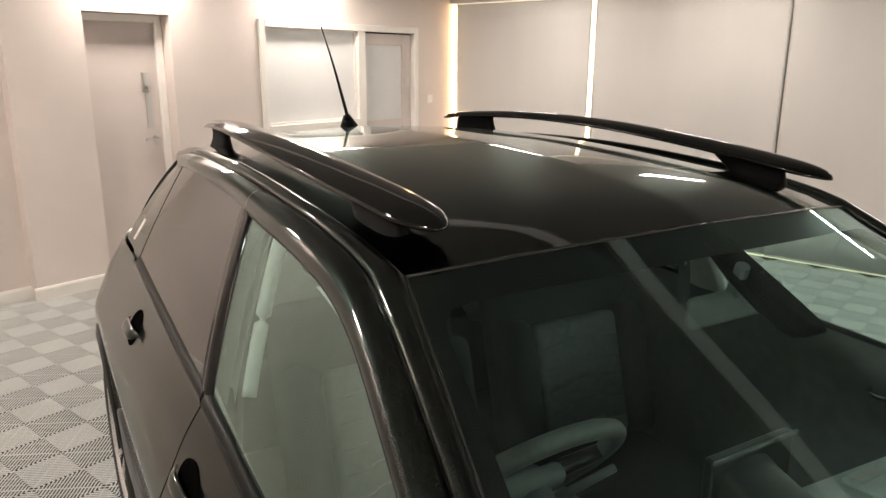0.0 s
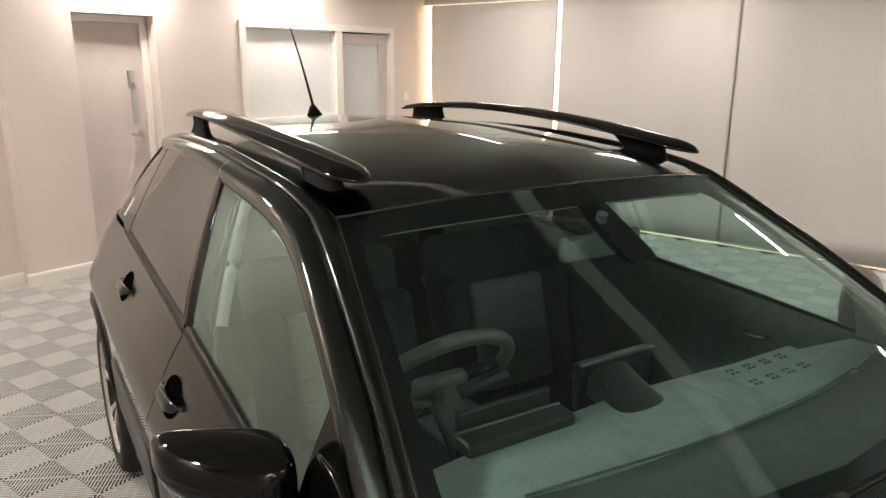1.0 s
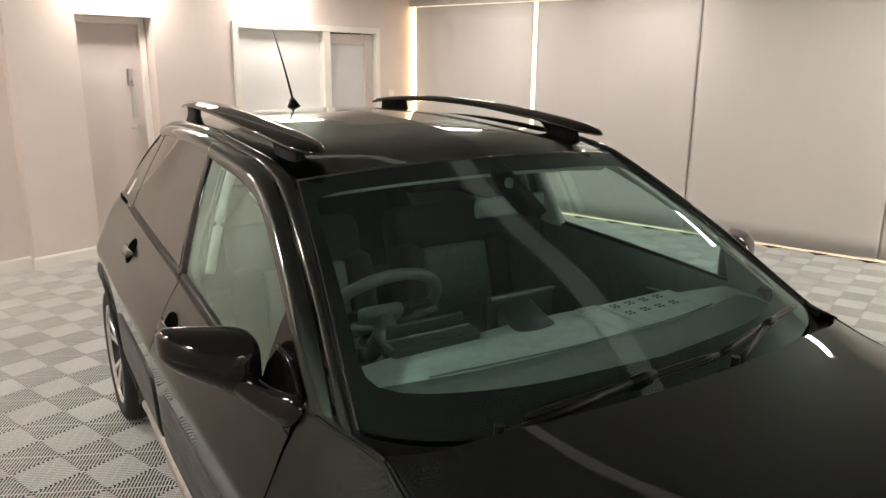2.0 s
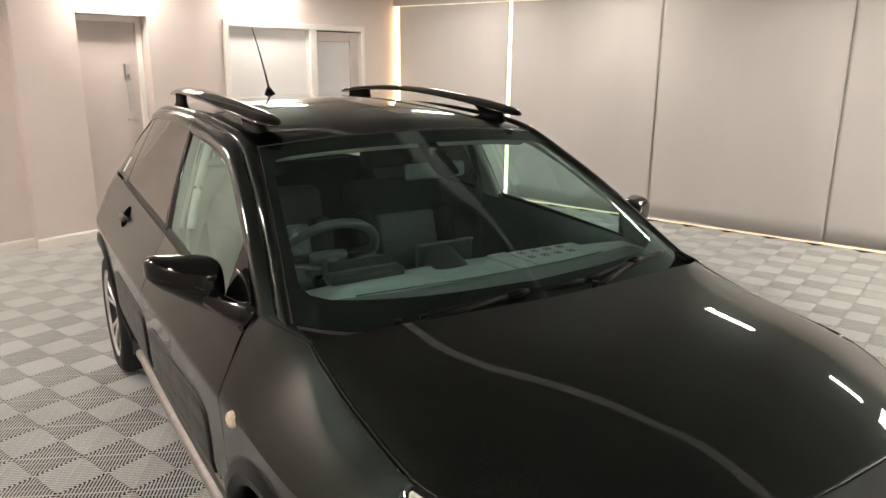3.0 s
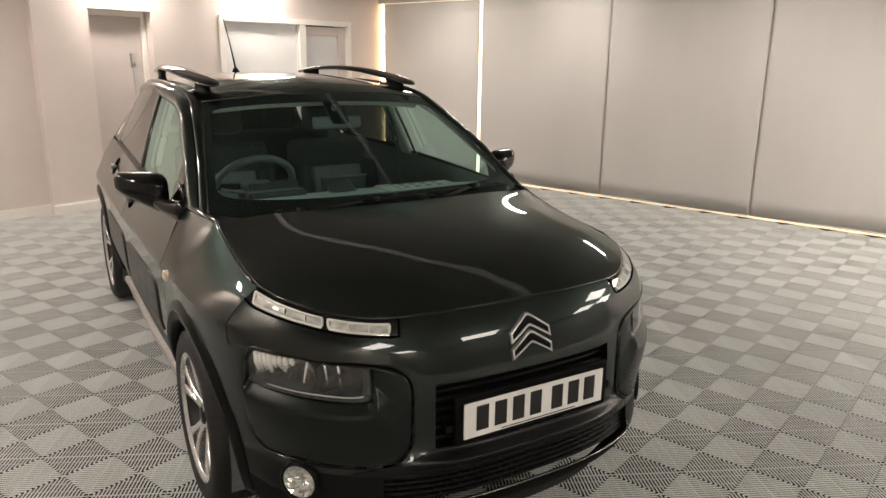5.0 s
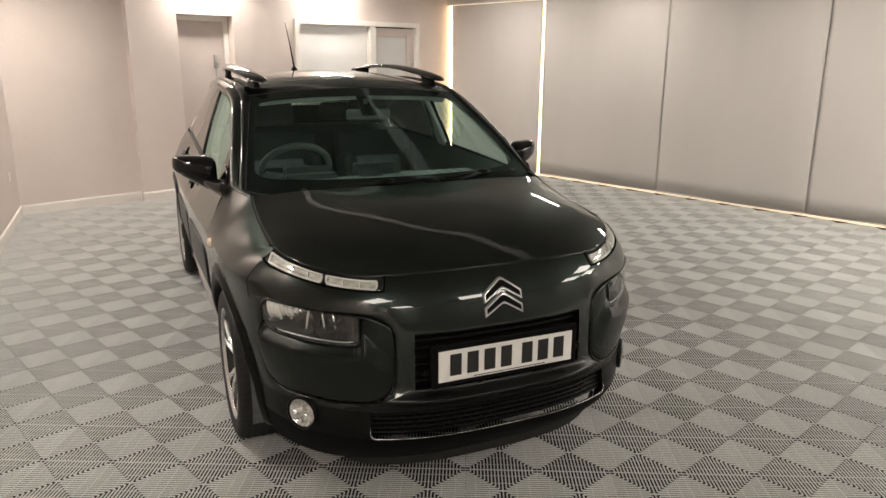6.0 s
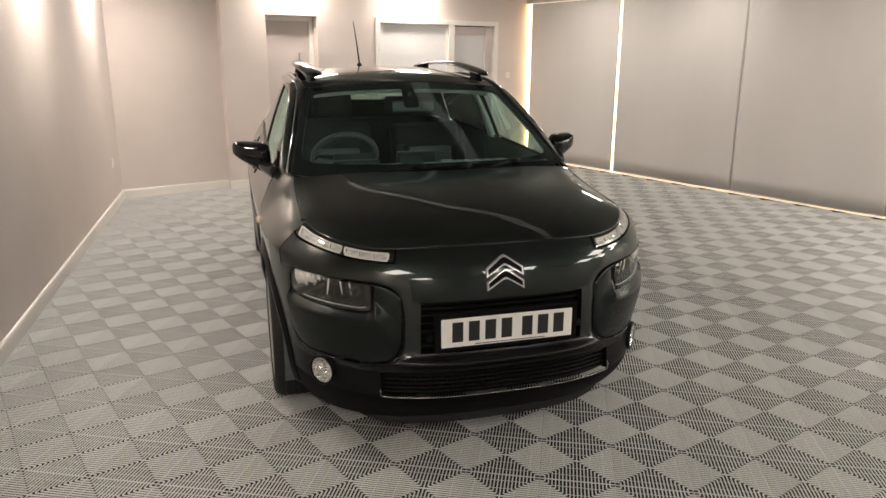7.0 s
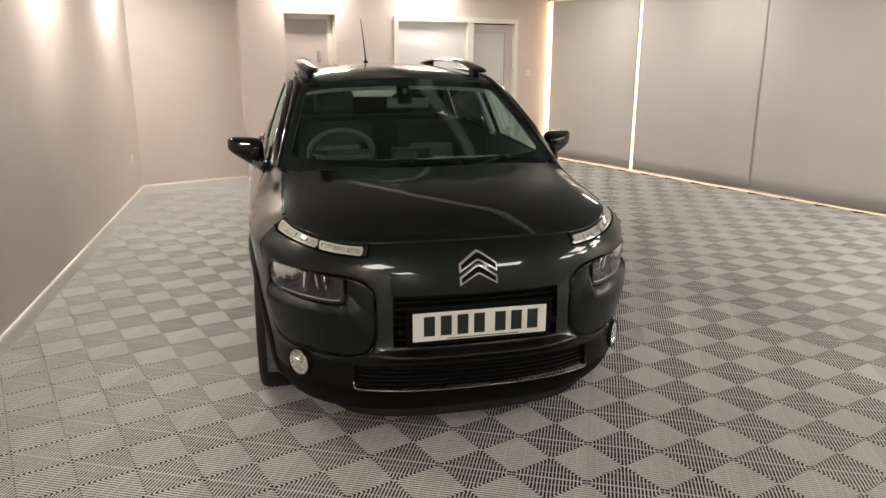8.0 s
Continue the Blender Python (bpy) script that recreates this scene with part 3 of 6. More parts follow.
hood_rear = spline([(0, -1.28, 1.017), (0.08, -1.279, 1.017), (0.25, -1.270, 1.017), (0.37, -1.257, 1.016), (0.49, -1.240, 1.012), (0.60, -1.222, 1.004), (0.684, -1.178, 0.994)], 31)
screen_low = spline([(0, -1.29, 0.985), (0.35, -1.25, 0.986), (0.58, -1.17, 0.992), (0.692, -1.085, 1.005)], 31)
screen_top = spline([(0, -0.525, 1.402), (0.30, -0.505, 1.392), (0.549, -0.445, 1.365)], 31)
screen_side = spline([(0.692, -1.085, 1.005), (0.622, -0.775, 1.195), (0.549, -0.445, 1.365)], 25)
screen_mid = spline([(0, -1.29, 0.985), (0, -0.905, 1.212), (0, -0.525, 1.402)], 25)
roof_mid = spline([(0, -0.525, 1.402), (0, -0.42, 1.433), (0, -0.24, 1.454), (0, 0.0, 1.468), (0, 0.35, 1.475), (0, 0.9, 1.457), (0, 1.42, 1.395)], 31)
roof_side = spline([(0.549, -0.445, 1.365), (0.553, -0.33, 1.389), (0.557, -0.12, 1.408), (0.552, 0.35, 1.425), (0.535, 0.9, 1.405), (0.505, 1.38, 1.345)], 31)
roof_rear = spline([(0, 1.42, 1.395), (0.3, 1.41, 1.383), (0.505, 1.38, 1.345)], 31)
BELT = smooth1((-1.05, -0.5, 0.0, 0.6, 1.1, 1.5), (0.965, 0.992, 1.016, 1.034, 1.045, 1.05))
RAIL = spline([(0.765, -1.03, 0.985), (0.712, -0.84, 1.12), (0.662, -0.62, 1.25), (0.627, -0.435, 1.34), (0.613, -0.24, 1.380), (0.608, 0.1, 1.40), (0.60, 0.5, 1.405), (0.575, 0.95, 1.378), (0.54, 1.38, 1.29)], 200)


def rail(y):
    return np.array([np.interp(y, RAIL[:, 1], RAIL[:, 0]), y, np.interp(y, RAIL[:, 1], RAIL[:, 2])])


def belt(y):
    return B(t_y(y), float(BELT(y)))


def G(y, f, out=0.0):
    """A point of the side above the waist: f is 0 at the waist and 1 at the roof's edge."""
    a, b = belt(y), rail(y)
    p = a + (b - a) * f
    d = (b - a)[2]
    p[0] += 0.10 * d * f * (1 - f) + out
    return p


# ---- the car: outer panels ----
part("body", box(-0.60, 0.60, -1.55, 1.75, 0.20, 0.30, 0.02), PLASTIC, CAR, "dark underside of the car")

hood = coons(hood_front, hood_rear, hood_mid, hood_side, 3.0)
bonnet = sheet("bonnet", whole(hood), PAINT, CAR, 0.012, "glossy black bonnet")
tube("bonnet_edge", np.concatenate([mirror(hood_front[:0:-1], -1), hood_front]) + np.array([0, 0.001, -0.003]), 0.0044, PAINT, bonnet, "rolled front edge of the bonnet", 8)
for side in BOTH:
    tube("bonnet_edge", mirror(hood_side + np.array([-0.002, 0, -0.002]), side), 0.0046, PAINT, bonnet, "rolled side edge of the bonnet", 8)
cowl = [hood_rear + np.array([0, 0.012, -0.022]), 0.5 * (hood_rear + screen_low) + np.array([0, 0, -0.035]), screen_low + np.array([0, -0.004, -0.014])]
sheet("scuttle", whole(np.array(cowl)), MATTE, CAR, 0.006, "matt black scuttle panel below the windscreen", crisp=False)

screen = coons(screen_low, screen_top, screen_mid, screen_side)
full = whole(screen)
windscreen = sheet("windscreen", full, GLASS, CAR, 0.0, "green-tinted windscreen glass with a black border")
n_v, n_u = full.shape[:2]


def screen_at(u, v):
    """A point of the windscreen: u runs from -1 to 1 across, v from 0 below to 1 above."""
    x, y = (u + 1) / 2 * (n_u - 1), v * (n_v - 1)
    i, j = min(int(x), n_u - 2), min(int(y), n_v - 2)
    a, b = x - i, y - j
    return (full[j, i] * (1 - a) + full[j, i + 1] * a) * (1 - b) + (full[j + 1, i] * (1 - a) + full[j + 1, i + 1] * a) * b


# the printed border: a ring between the glass edge and a rounded opening
inner, outer = [], []
for k in np.linspace(0, 2 * math.pi, 120, endpoint=False):
    c, s = math.cos(k), math.sin(k)
    r = (abs(c) ** 18 + abs(s) ** 18) ** (-1 / 18)
    e = 1 / max(abs(c), abs(s))
    u, v = 0.945 * c * r, 0.520 + 0.392 * s * r
    inner.append(screen_at(u, v) + np.array([0, 0.004, -0.004]))
    outer.append(screen_at(c * e, 0.5 + 0.5 * s * e) + np.array([0, 0.004, -0.004]))
ring = [[a + (b - a) * f for a, b in zip(inner, outer)] for f in np.linspace(0, 1, 6)]
sheet("border", ring, FRIT, windscreen, 0.0, "printed black border", wrap=True)

for pts in (screen_top, screen_side):
    for side in BOTH:
        tube("windscreen_seal", mirror(pts + np.array([0, -0.001, -0.001]), side), 0.0030, SEALGLOSS, windscreen, "thin glossy seal", 8)
roof_half = coons(screen_top + np.array([0, 0.006, -0.001]), roof_rear, roof_mid, roof_side)
sheet("roof", whole(roof_half), PAINT, CAR, 0.01, "glossy black roof")

for side in BOTH:
    # wing: flank above the wheel, then a rounded shoulder up to the bonnet's edge
    ys = np.linspace(-1.695, -0.965, 41)

    def arch(y, r=0.418):
        d = y - AXLES[0]
        return HUB + math.sqrt(max(r * r - d * d, 0.0)) if abs(d) < r else HUB

    low = [max(arch(y), 0.345) for y in ys]
    flank = [[B(t_y(y), z0 + (0.795 - z0) * f) for y, z0 in zip(ys, low)] for f in np.linspace(0, 1, 12)]
    top_line = spline([(0.696, -1.695, 0.893), (0.699, -1.58, 0.909), (0.697, -1.42, 0.931), (0.692, -1.26, 0.966), (0.690, -1.18, 0.990), (0.724, -1.06, 1.003), (0.743, -0.965, 1.010)], 41)
    top = np.array([[np.interp(y, top_line[:, 1], top_line[:, 0]), y, np.interp(y, top_line[:, 1], top_line[:, 2])] for y in ys])
    a = np.array(flank[-1])
    mid = (a + top) / 2 + np.array([0.011, 0, 0.009])
    crown = [(1 - f) ** 2 * a + 2 * f * (1 - f) * mid + f * f * top for f in np.linspace(0, 1, 12)][1:]
    wing = sheet("front_wing", mirror(flank + crown, side), PAINT, CAR, 0.006)
    wing_front = np.array([r[0] for r in flank + crown])
    tube("wing_edge", mirror(top[2:] + np.array([0.001, 0, -0.002]), side), 0.0046, PAINT, wing, "rolled upper edge of the wing", 8)
    # the wing's corner at the foot of the pillar
    inner_line = spline([(0.684, -1.186, 0.991), (0.690, -1.087, 1.003), (0.712, -0.995, 1.028)], 16)
    outer_line = spline([(0.690, -1.186, 0.989), (0.722, -1.06, 1.003), (0.742, -0.960, 1.012)], 16)
    foot = [inner_line + (outer_line - inner_line) * f + np.array([0, 0, 0.003 + 0.004 * math.sin(f * math.pi)]) for f in np.linspace(0, 1, 8)]
    foot += [outer_line + np.array([0.001, 0, -0.006])]
    sheet("pillar_foot", mirror(foot, side), PAINT, CAR, 0.0, "gloss black panel at the pillar's foot")
    # round side repeater
    c = B(t_y(-1.078), 0.786, 0.003)
    rep = part("side_indicator", lathe([(0.022, -0.004), (0.0215, 0.004), (0.018, 0.010), (0.011, 0.0145), (0.001, 0.016)], 24), AMBER, wing, "small round domed side indicator", smooth=True)
    rep.matrix_local = pose(side * (c[0] - 0.002), c[1], c[2], 0, 0, 0 if side > 0 else 180)

    # doors
    def door(name, y0, y1, lean0, lean1, z0=0.335):
        rows = []
        for f in np.linspace(0, 1, 61):
            row = []
            for g in np.linspace(0, 1, 30):
                y = (y0 + lean0(f)) * (1 - g) + (y1 + lean1(f)) * g
                zt = float(BELT(y)) - 0.012
                z = z0 + (zt - z0) * f
                row.append(B(t_y(y), z))
            rows.append(row)
        return sheet(name, mirror(rows, side), PAINT, CAR, 0.006)

    front_door = door("front_door", -0.959, 0.021, lambda f: 0.0, lambda f: 0.03 * (1 - f))
    rear_door = door("rear_door", 0.027, 0.925, lambda f: 0.03 * (1 - f), lambda f: 0.20 * f ** 2 - 0.09 * (1 - f))
    # quarter panel round the rear wheel to the tail
    rows = []
    for f in np.linspace(0, 1, 26):
        row = []
        for g in np.linspace(0, 1, 46):
            start = t_y(0.935) + (0.20 * f ** 2 - 0.09 * (1 - f))
            t = start + (t_y(Y1) + 1.0 - start) * g
            s, y, n = plan(t)
            d = abs(y - AXLES[1])
            zl = HUB + math.sqrt(0.418 ** 2 - d * d) if d < 0.418 and t < t_y(Y1) + 0.5 else 0.335
            zl = max(zl, 0.335)
            row.append(B(t, zl + (1.035 - zl) * f))
        rows.append(row)
    sheet("rear_quarter", mirror(rows, side), PAINT, CAR, 0.006)
    # sill
    sill = [[B(t_y(y), z, o) for y in np.linspace(-0.90, 0.90, 30)] for z, o in ((0.15, -0.03), (0.17, -0.01), (0.22, -0.005), (0.27, 0.0), (0.30, 0.0), (0.332, 0.0))]
    sheet("sill", mirror(sill, side), SATIN, CAR, 0.006, "satin black plastic sill")
    rows = [[B(t_y(y), z, o) for y in np.linspace(-0.86, 0.87, 30)] for z, o in ((0.172, -0.01), (0.176, 0.012), (0.187, 0.022), (0.202, 0.026), (0.220, 0.027), (0.236, 0.024), (0.248, 0.014), (0.250, -0.004))]
    sheet("sill_trim", mirror(rows, side), SILLGREY, CAR, 0.0, "satin grey sill moulding")

    # wheel-arch lips
    for axle in AXLES:
        rows = []
        for r, out in ((0.350, -0.05), (0.352, 0.004), (0.358, 0.010), (0.378, 0.011), (0.383, 0.0135), (0.388, 0.0140), (0.393, 0.0105), (0.415, 0.008), (0.424, 0.001), (0.426, -0.01)):
            row = []
            for k in np.linspace(math.radians(-18 if axle < 0 else -5), math.radians(198 if axle < 0 else 190), 60):
                y, z = axle - r * math.cos(k), HUB + r * math.sin(k)
                row.append(B(t_y(y), max(z, 0.2), out))
            rows.append(row)
        sheet("wheel_arch", mirror(rows, side), SATIN, CAR, 0.004, "satin black plastic wheel-arch lip", crisp=False)
        # liner inside the arch
        rows = [[(side * x, axle - 0.36 * math.cos(k), HUB + 0.36 * math.sin(k)) for k in np.linspace(-0.35, math.pi + 0.35, 30)] for x in (0.55, 0.80)]
        sheet("arch_liner", rows, CABIN, CAR, 0.0)

    # cushioned panels on the doors
    for door_ob, ya, yb in ((front_door, -0.80, -0.03), (rear_door, 0.065, 0.80)):
        rows = []
        for r, out in ((1.0, -0.004), (1.0, 0.003), (0.99, 0.006), (0.97, 0.007), (0.5, 0.007), (0.02, 0.007)):
            row = []
            for k in np.linspace(0, 2 * math.pi, 72, endpoint=False):
                c, s = math.cos(k), math.sin(k)
                q = (abs(c) ** 7 + abs(s) ** 7) ** (-1 / 7)
                y, z = (ya + yb) / 2 + (yb - ya) / 2 * c * q * r, 0.575 + 0.125 * s * q * r
                row.append(B(t_y(y), z, out))
            rows.append(row)
        pad = sheet("cushion_panel", mirror(rows, side), AIRPAD, door_ob, 0.0, "satin black cushioned side panel", wrap=True)
        for i in range(4):
            for j in range(3):
                yc, zc = ya + (yb - ya) * (i + 0.5) / 4, 0.575 + (j - 1) * 0.072
                rows = []
                for r, out in ((1.0, 0.0068), (0.90, 0.0074), (0.7, 0.0079), (0.35, 0.0081), (0.02, 0.0081)):
                    row = []
                    for k in np.linspace(0, 2 * math.pi, 28, endpoint=False):
                        c, s = math.cos(k), math.sin(k)
                        q = (abs(c) ** 4 + abs(s) ** 4) ** (-1 / 4)
                        row.append(B(t_y(yc + 0.078 * c * q * r), zc + 0.028 * s * q * r, out))
                    rows.append(row)
                sheet("air_pocket", mirror(rows, side), AIRPAD, pad, 0.0, wrap=True)

    # door handles: a bar across a dead-black patch that paints the hollow's shade
    for door_ob, yc, zc in ((front_door, -0.085, 0.898), (rear_door, 0.715, 0.945)):
        rows = []
        for r, out in ((1.0, 0.0015), (0.9, 0.0022), (0.6, 0.0018), (0.02, 0.0015)):
            row = []
            for k in np.linspace(0, 2 * math.pi, 32, endpoint=False):
                row.append(B(t_y(yc + 0.070 * math.cos(k) * r), zc + 0.044 * math.sin(k) * r, out))
            rows.append(row)
        sheet("hollow_shade", mirror(rows, side), DEADBLACK, door_ob, 0.0, "dead-black patch painted as the shaded hollow behind the handle", wrap=True)
        rows = []
        for d in np.linspace(-0.088, 0.078, 22):
            e = 1 - (abs(d + 0.005) / 0.083) ** 4
            h, lift = 0.0145 * max(e, 0.02) ** 0.5, 0.004 + 0.020 * max(e, 0.0)
            rows.append([B(t_y(yc + d), zc + 0.004 + h * math.sin(k), lift + 0.007 * math.cos(k) * max(e, 0.1)) for k in np.linspace(0, 2 * math.pi, 12, endpoint=False)])
        at = B(t_y(yc), zc, 0.02)
        sheet("handle", mirror(rows, side), PAINT, door_ob, 0.0, "gloss black pull handle", wrap=True, inside=(side * at[0], at[1], at[2]))

    # ---- above the waist ----
    # front side glass follows the sloping pillar
    rows = []
    for g in np.linspace(0, 1, 40):
        row = []
        for f in np.linspace(0, 1, 14):
            yb = 0.0 + 0.095 * f
            y = -0.79 * (1 - g) + yb * g
            row.append(G(y, 0.03 + 0.885 * f, -0.004))
        rows.append(row)
    sheet("side_window", mirror(rows, side), SIDEGLASS, front_door, 0.0, "green-tinted side window glass")
    # door frame along the pillar and roof
    rows = [[G(y, f, 0.002) for y in np.linspace(-0.957, -0.77, 12)] for f in np.linspace(-0.12, 0.9, 8)]
    sheet("mirror_sail", mirror(rows, side), GLOSSB, front_door, 0.004, "black mirror mounting panel")
    tube("sail_edge", mirror(spline([(0.735, -0.790, 1.076), (0.739, -0.870, 1.068), (0.744, -0.925, 1.040), (0.747, -0.955, 1.012)], 14), side), 0.0065, GLOSSB, front_door, "raised glossy edge of the mirror panel", 8)
    # middle pillar
    rows = [[G(y + 0.095 * f, f * 0.93, o) for y, o in ((0.0, -0.006), (0.004, 0.003), (0.035, 0.004), (0.062, 0.003), (0.066, -0.006))] for f in np.linspace(0, 1, 16)]
    sheet("middle_pillar", mirror(rows, side), GLOSSB, CAR, 0.0, "gloss black pillar cover")
    # rear door glass and frame
    rows = [[G((0.07 + 0.095 * f) * (1 - g) + (1.06 - 0.13 * f ** 1.3) * g, 0.02 + 0.90 * f, 0.0) for g in np.linspace(0, 1, 30)] for f in np.linspace(0, 1, 14)]
    sheet("rear_side_window", mirror(rows, side), PRIVACY, rear_door, 0.0, "dark privacy glass")
    # waist mouldings
    for door_ob, ya, yb in ((front_door, -0.80, 0.015), (rear_door, 0.03, 1.06)):
        rows = [[G(y, f, o) for y in np.linspace(ya, yb, 30)] for f, o in ((-0.04, 0.0), (-0.03, 0.008), (0.0, 0.010), (0.035, 0.004), (0.037, -0.004))]
        sheet("waist_seal", mirror(rows, side), SATIN, door_ob, 0.0, "black rubber waist moulding")
    # rear pillar
    rows = [[G(1.075 - 0.13 * f ** 1.3 + (1.38 - 1.075 + 0.13 * f ** 1.3) * g, f * 0.985, 0.0) for g in np.linspace(0, 1, 14)] for f in np.linspace(0, 1, 16)]
    sheet("rear_pillar", mirror(rows, side), PAINT, CAR, 0.006)
    # windscreen pillar and roof rail, one swept band
    sl = np.vstack([screen_side, roof_side[1:]])
    rl = []
    for p in sl:
        y = p[1] + (0.045 if p[1] < -0.45 else 0.045 * max(0.0, (0.2 - p[1]) / 0.65))
        low = min(max((-0.80 - y) / 0.24, 0.0), 1.0)
        rl.append(rail(min(y, 1.38)) if low == 0 else rail(-0.80) * (1 - low) + np.array([0.744, -0.968, 1.013]) * low)
    # the band's foot runs on under the wing's corner
    sl = np.vstack([[0.700, -1.130, 0.980], sl])
    rl = np.array([(0.724, -1.055, 0.985)] + rl)
    rows = []
    share = np.interp(sl[:, 1], (-0.86, -0.48), (0.37, 0.58))[:, None]
    for f, up in ((0.0, -0.004), (0.07, 0.008), (0.25, 0.014), (0.5, 0.016), (0.75, 0.0145), (0.92, 0.011), (0.985, 0.007), (1.0, -0.010)):
        rows.append(sl + (rl - sl) * f * share + np.array([0.4, 0, 0.9]) * up)
    sheet("pillar_band", mirror(rows, side), PAINT, CAR, 0.0, "gloss black pillar and roof edge")
    # the door frames roll over from the glass to the groove beside the pillar
    cols = {"front": [], "rear": []}
    at = np.linspace(1, len(sl) - 1, 260)
    at = np.sort(np.concatenate([at, np.interp((0.1125, 0.1155), rl[:, 1], np.arange(len(rl)))]))
    dense = lambda arr: np.stack([np.interp(at, np.arange(len(arr)), arr[:, k]) for k in range(arr.shape[1])], 1)
    for p, q, (cut,) in zip(dense(sl), dense(rl), dense(share)):
        y = min(q[1], 1.38)
        low = min(max((-0.80 - y) / 0.168, 0.0), 1.0)
        for which, f0, ya, yb in (("front", 0.900, -1.0, 0.1126), ("rear", 0.922, 0.1154, 1.05)):
            if not ya <= y <= yb:
                continue
            f0 = 0.911 + (f0 - 0.911) * min(abs(y - 0.114) / 0.12, 1.0)
            a0 = G(max(y, -0.80), f0, 0.002) * (1 - low) + np.array([0.752, -0.958, 0.998]) * low
            d0 = p + (q - p) * (cut + 0.022) + np.array([0.4, 0, 0.9]) * 0.006
            c0 = (a0 + d0) / 2 + np.array([0.85, 0, 0.52]) * (0.030 - 0.012 * low)
            col = [a0 + np.array([-0.014, 0, 0.0])] + [(1 - f) ** 2 * a0 + 2 * f * (1 - f) * c0 + f * f * d0 for f in np.linspace(0, 1, 14)] + [d0 + np.array([-0.002, 0, -0.014])]
            cols[which].append(col)
    sheet("window_frame", mirror(cols["front"], side), PAINT, front_door, 0.0, "gloss black window frame")
    sheet("window_frame", mirror(cols["rear"], side), PAINT, rear_door, 0.0, "gloss black window frame")
    tube("window_seal", mirror([c[1] + np.array([-0.002, 0, 0]) for c in cols["front"]], side), 0.0032, SEAL, front_door, "thin black window seal", 6)

# tail
rows = []
top = np.array([(0, 1.44, 1.385), (0.3, 1.43, 1.372), (0.505, 1.40, 1.335)])
top = spline(top, 16)
bottom = np.array([B(t, 1.035) for t in np.linspace(t_y(Y1) + 0.999, t_y(Y1) + 0.35, 16)])
tail = [top + (bottom - top) * f + np.array([0, 0.06 * math.sin(f * math.pi), 0]) for f in np.linspace(0, 1, 14)]
tail = whole(spline_rows(tail, 29))
gate = sheet("tailgate", tail[17:], PAINT, CAR, 0.006, "glossy black tailgate")
sheet("spoiler", tail[:4], PAINT, gate, 0.006, "gloss black edge above the rear window")
for cut in (slice(0, 5), slice(26, 31)):
    sheet("window_post", tail[3:18, cut], PAINT, gate, 0.006)
sheet("rear_window", tail[3:18, 4:27], REARGLASS, gate, 0.0, "tinted rear window glass")

# ---- the car: front ----
T_ARCH = t_y(-1.692)
T_GR = t_s(0.325)


def band(name, t0, t1, z0, z1, mat, n=20, m=10, out=0.0, thick=0.005, label="", both=True):
    rows = [[B(t0 + (t1 - t0) * g, (z0(t0 + (t1 - t0) * g) if callable(z0) else z0) * (1 - f) + (z1(t0 + (t1 - t0) * g) if callable(z1) else z1) * f, out) for g in np.linspace(0, 1, n)] for f in np.linspace(0, 1, m)]
    if t0 == 0:
        return sheet(name, whole(rows), mat, CAR, thick, label)
    return [sheet(name, mirror(rows, side), mat, CAR, thick, label) for side in BOTH][0]


# nose between the bonnet edge and the grille, with the lamp slots left open beyond
T_DRL = t_s(0.425) + 0.024
drl_low = smooth1((T_DRL - 0.02, T_DRL, t_s(0.60), T_ARCH), (0.805, 0.805, 0.817, 0.862))
HF = spline(hood_front, 200)


def brow(t, f):
    """The nose's rounded skin above the grille, before it meets the wing."""
    a = B(t, 0.745)
    s = plan(t)[0]
    g = min(s / 0.745, 1.0)
    c = HF[int(round(np.interp(g, np.clip(HF[:, 0] / 0.692, 0, 1), np.arange(200))))] + np.array([0.003 * g, -0.004, -0.006])
    k = a + (B(t, 0.750) - B(t, 0.740)) / 0.01 * 0.5 * (c[2] - 0.745)
    return (1 - f) ** 2 * a + 2 * f * (1 - f) * k + f * f * c


nose_end = np.array([brow(T_ARCH, f) for f in np.linspace(0, 1, 24)])
to_wing = np.interp(nose_end[:, 2], wing_front[:, 2], wing_front[:, 0]) - nose_end[:, 0] - 0.0012


def N(t, f):
    """The nose's skin, eased into the wing's at its outer end: f is 0 at the lamps' brow and 1 at the bonnet's edge."""
    w = min(max((t - T_ARCH) / 0.12 + 1, 0.0), 1.0)
    return brow(t, f) + np.array([w * w * (3 - 2 * w) * float(np.interp(f, np.linspace(0, 1, 24), to_wing)), 0, 0])


def n_at(t, z):
    """The share f at which the nose's skin is at height z."""
    lo, hi = 0.0, 1.0
    for _ in range(24):
        m = (lo + hi) / 2
        lo, hi = (m, hi) if N(t, m)[2] < z else (lo, m)
    return lo


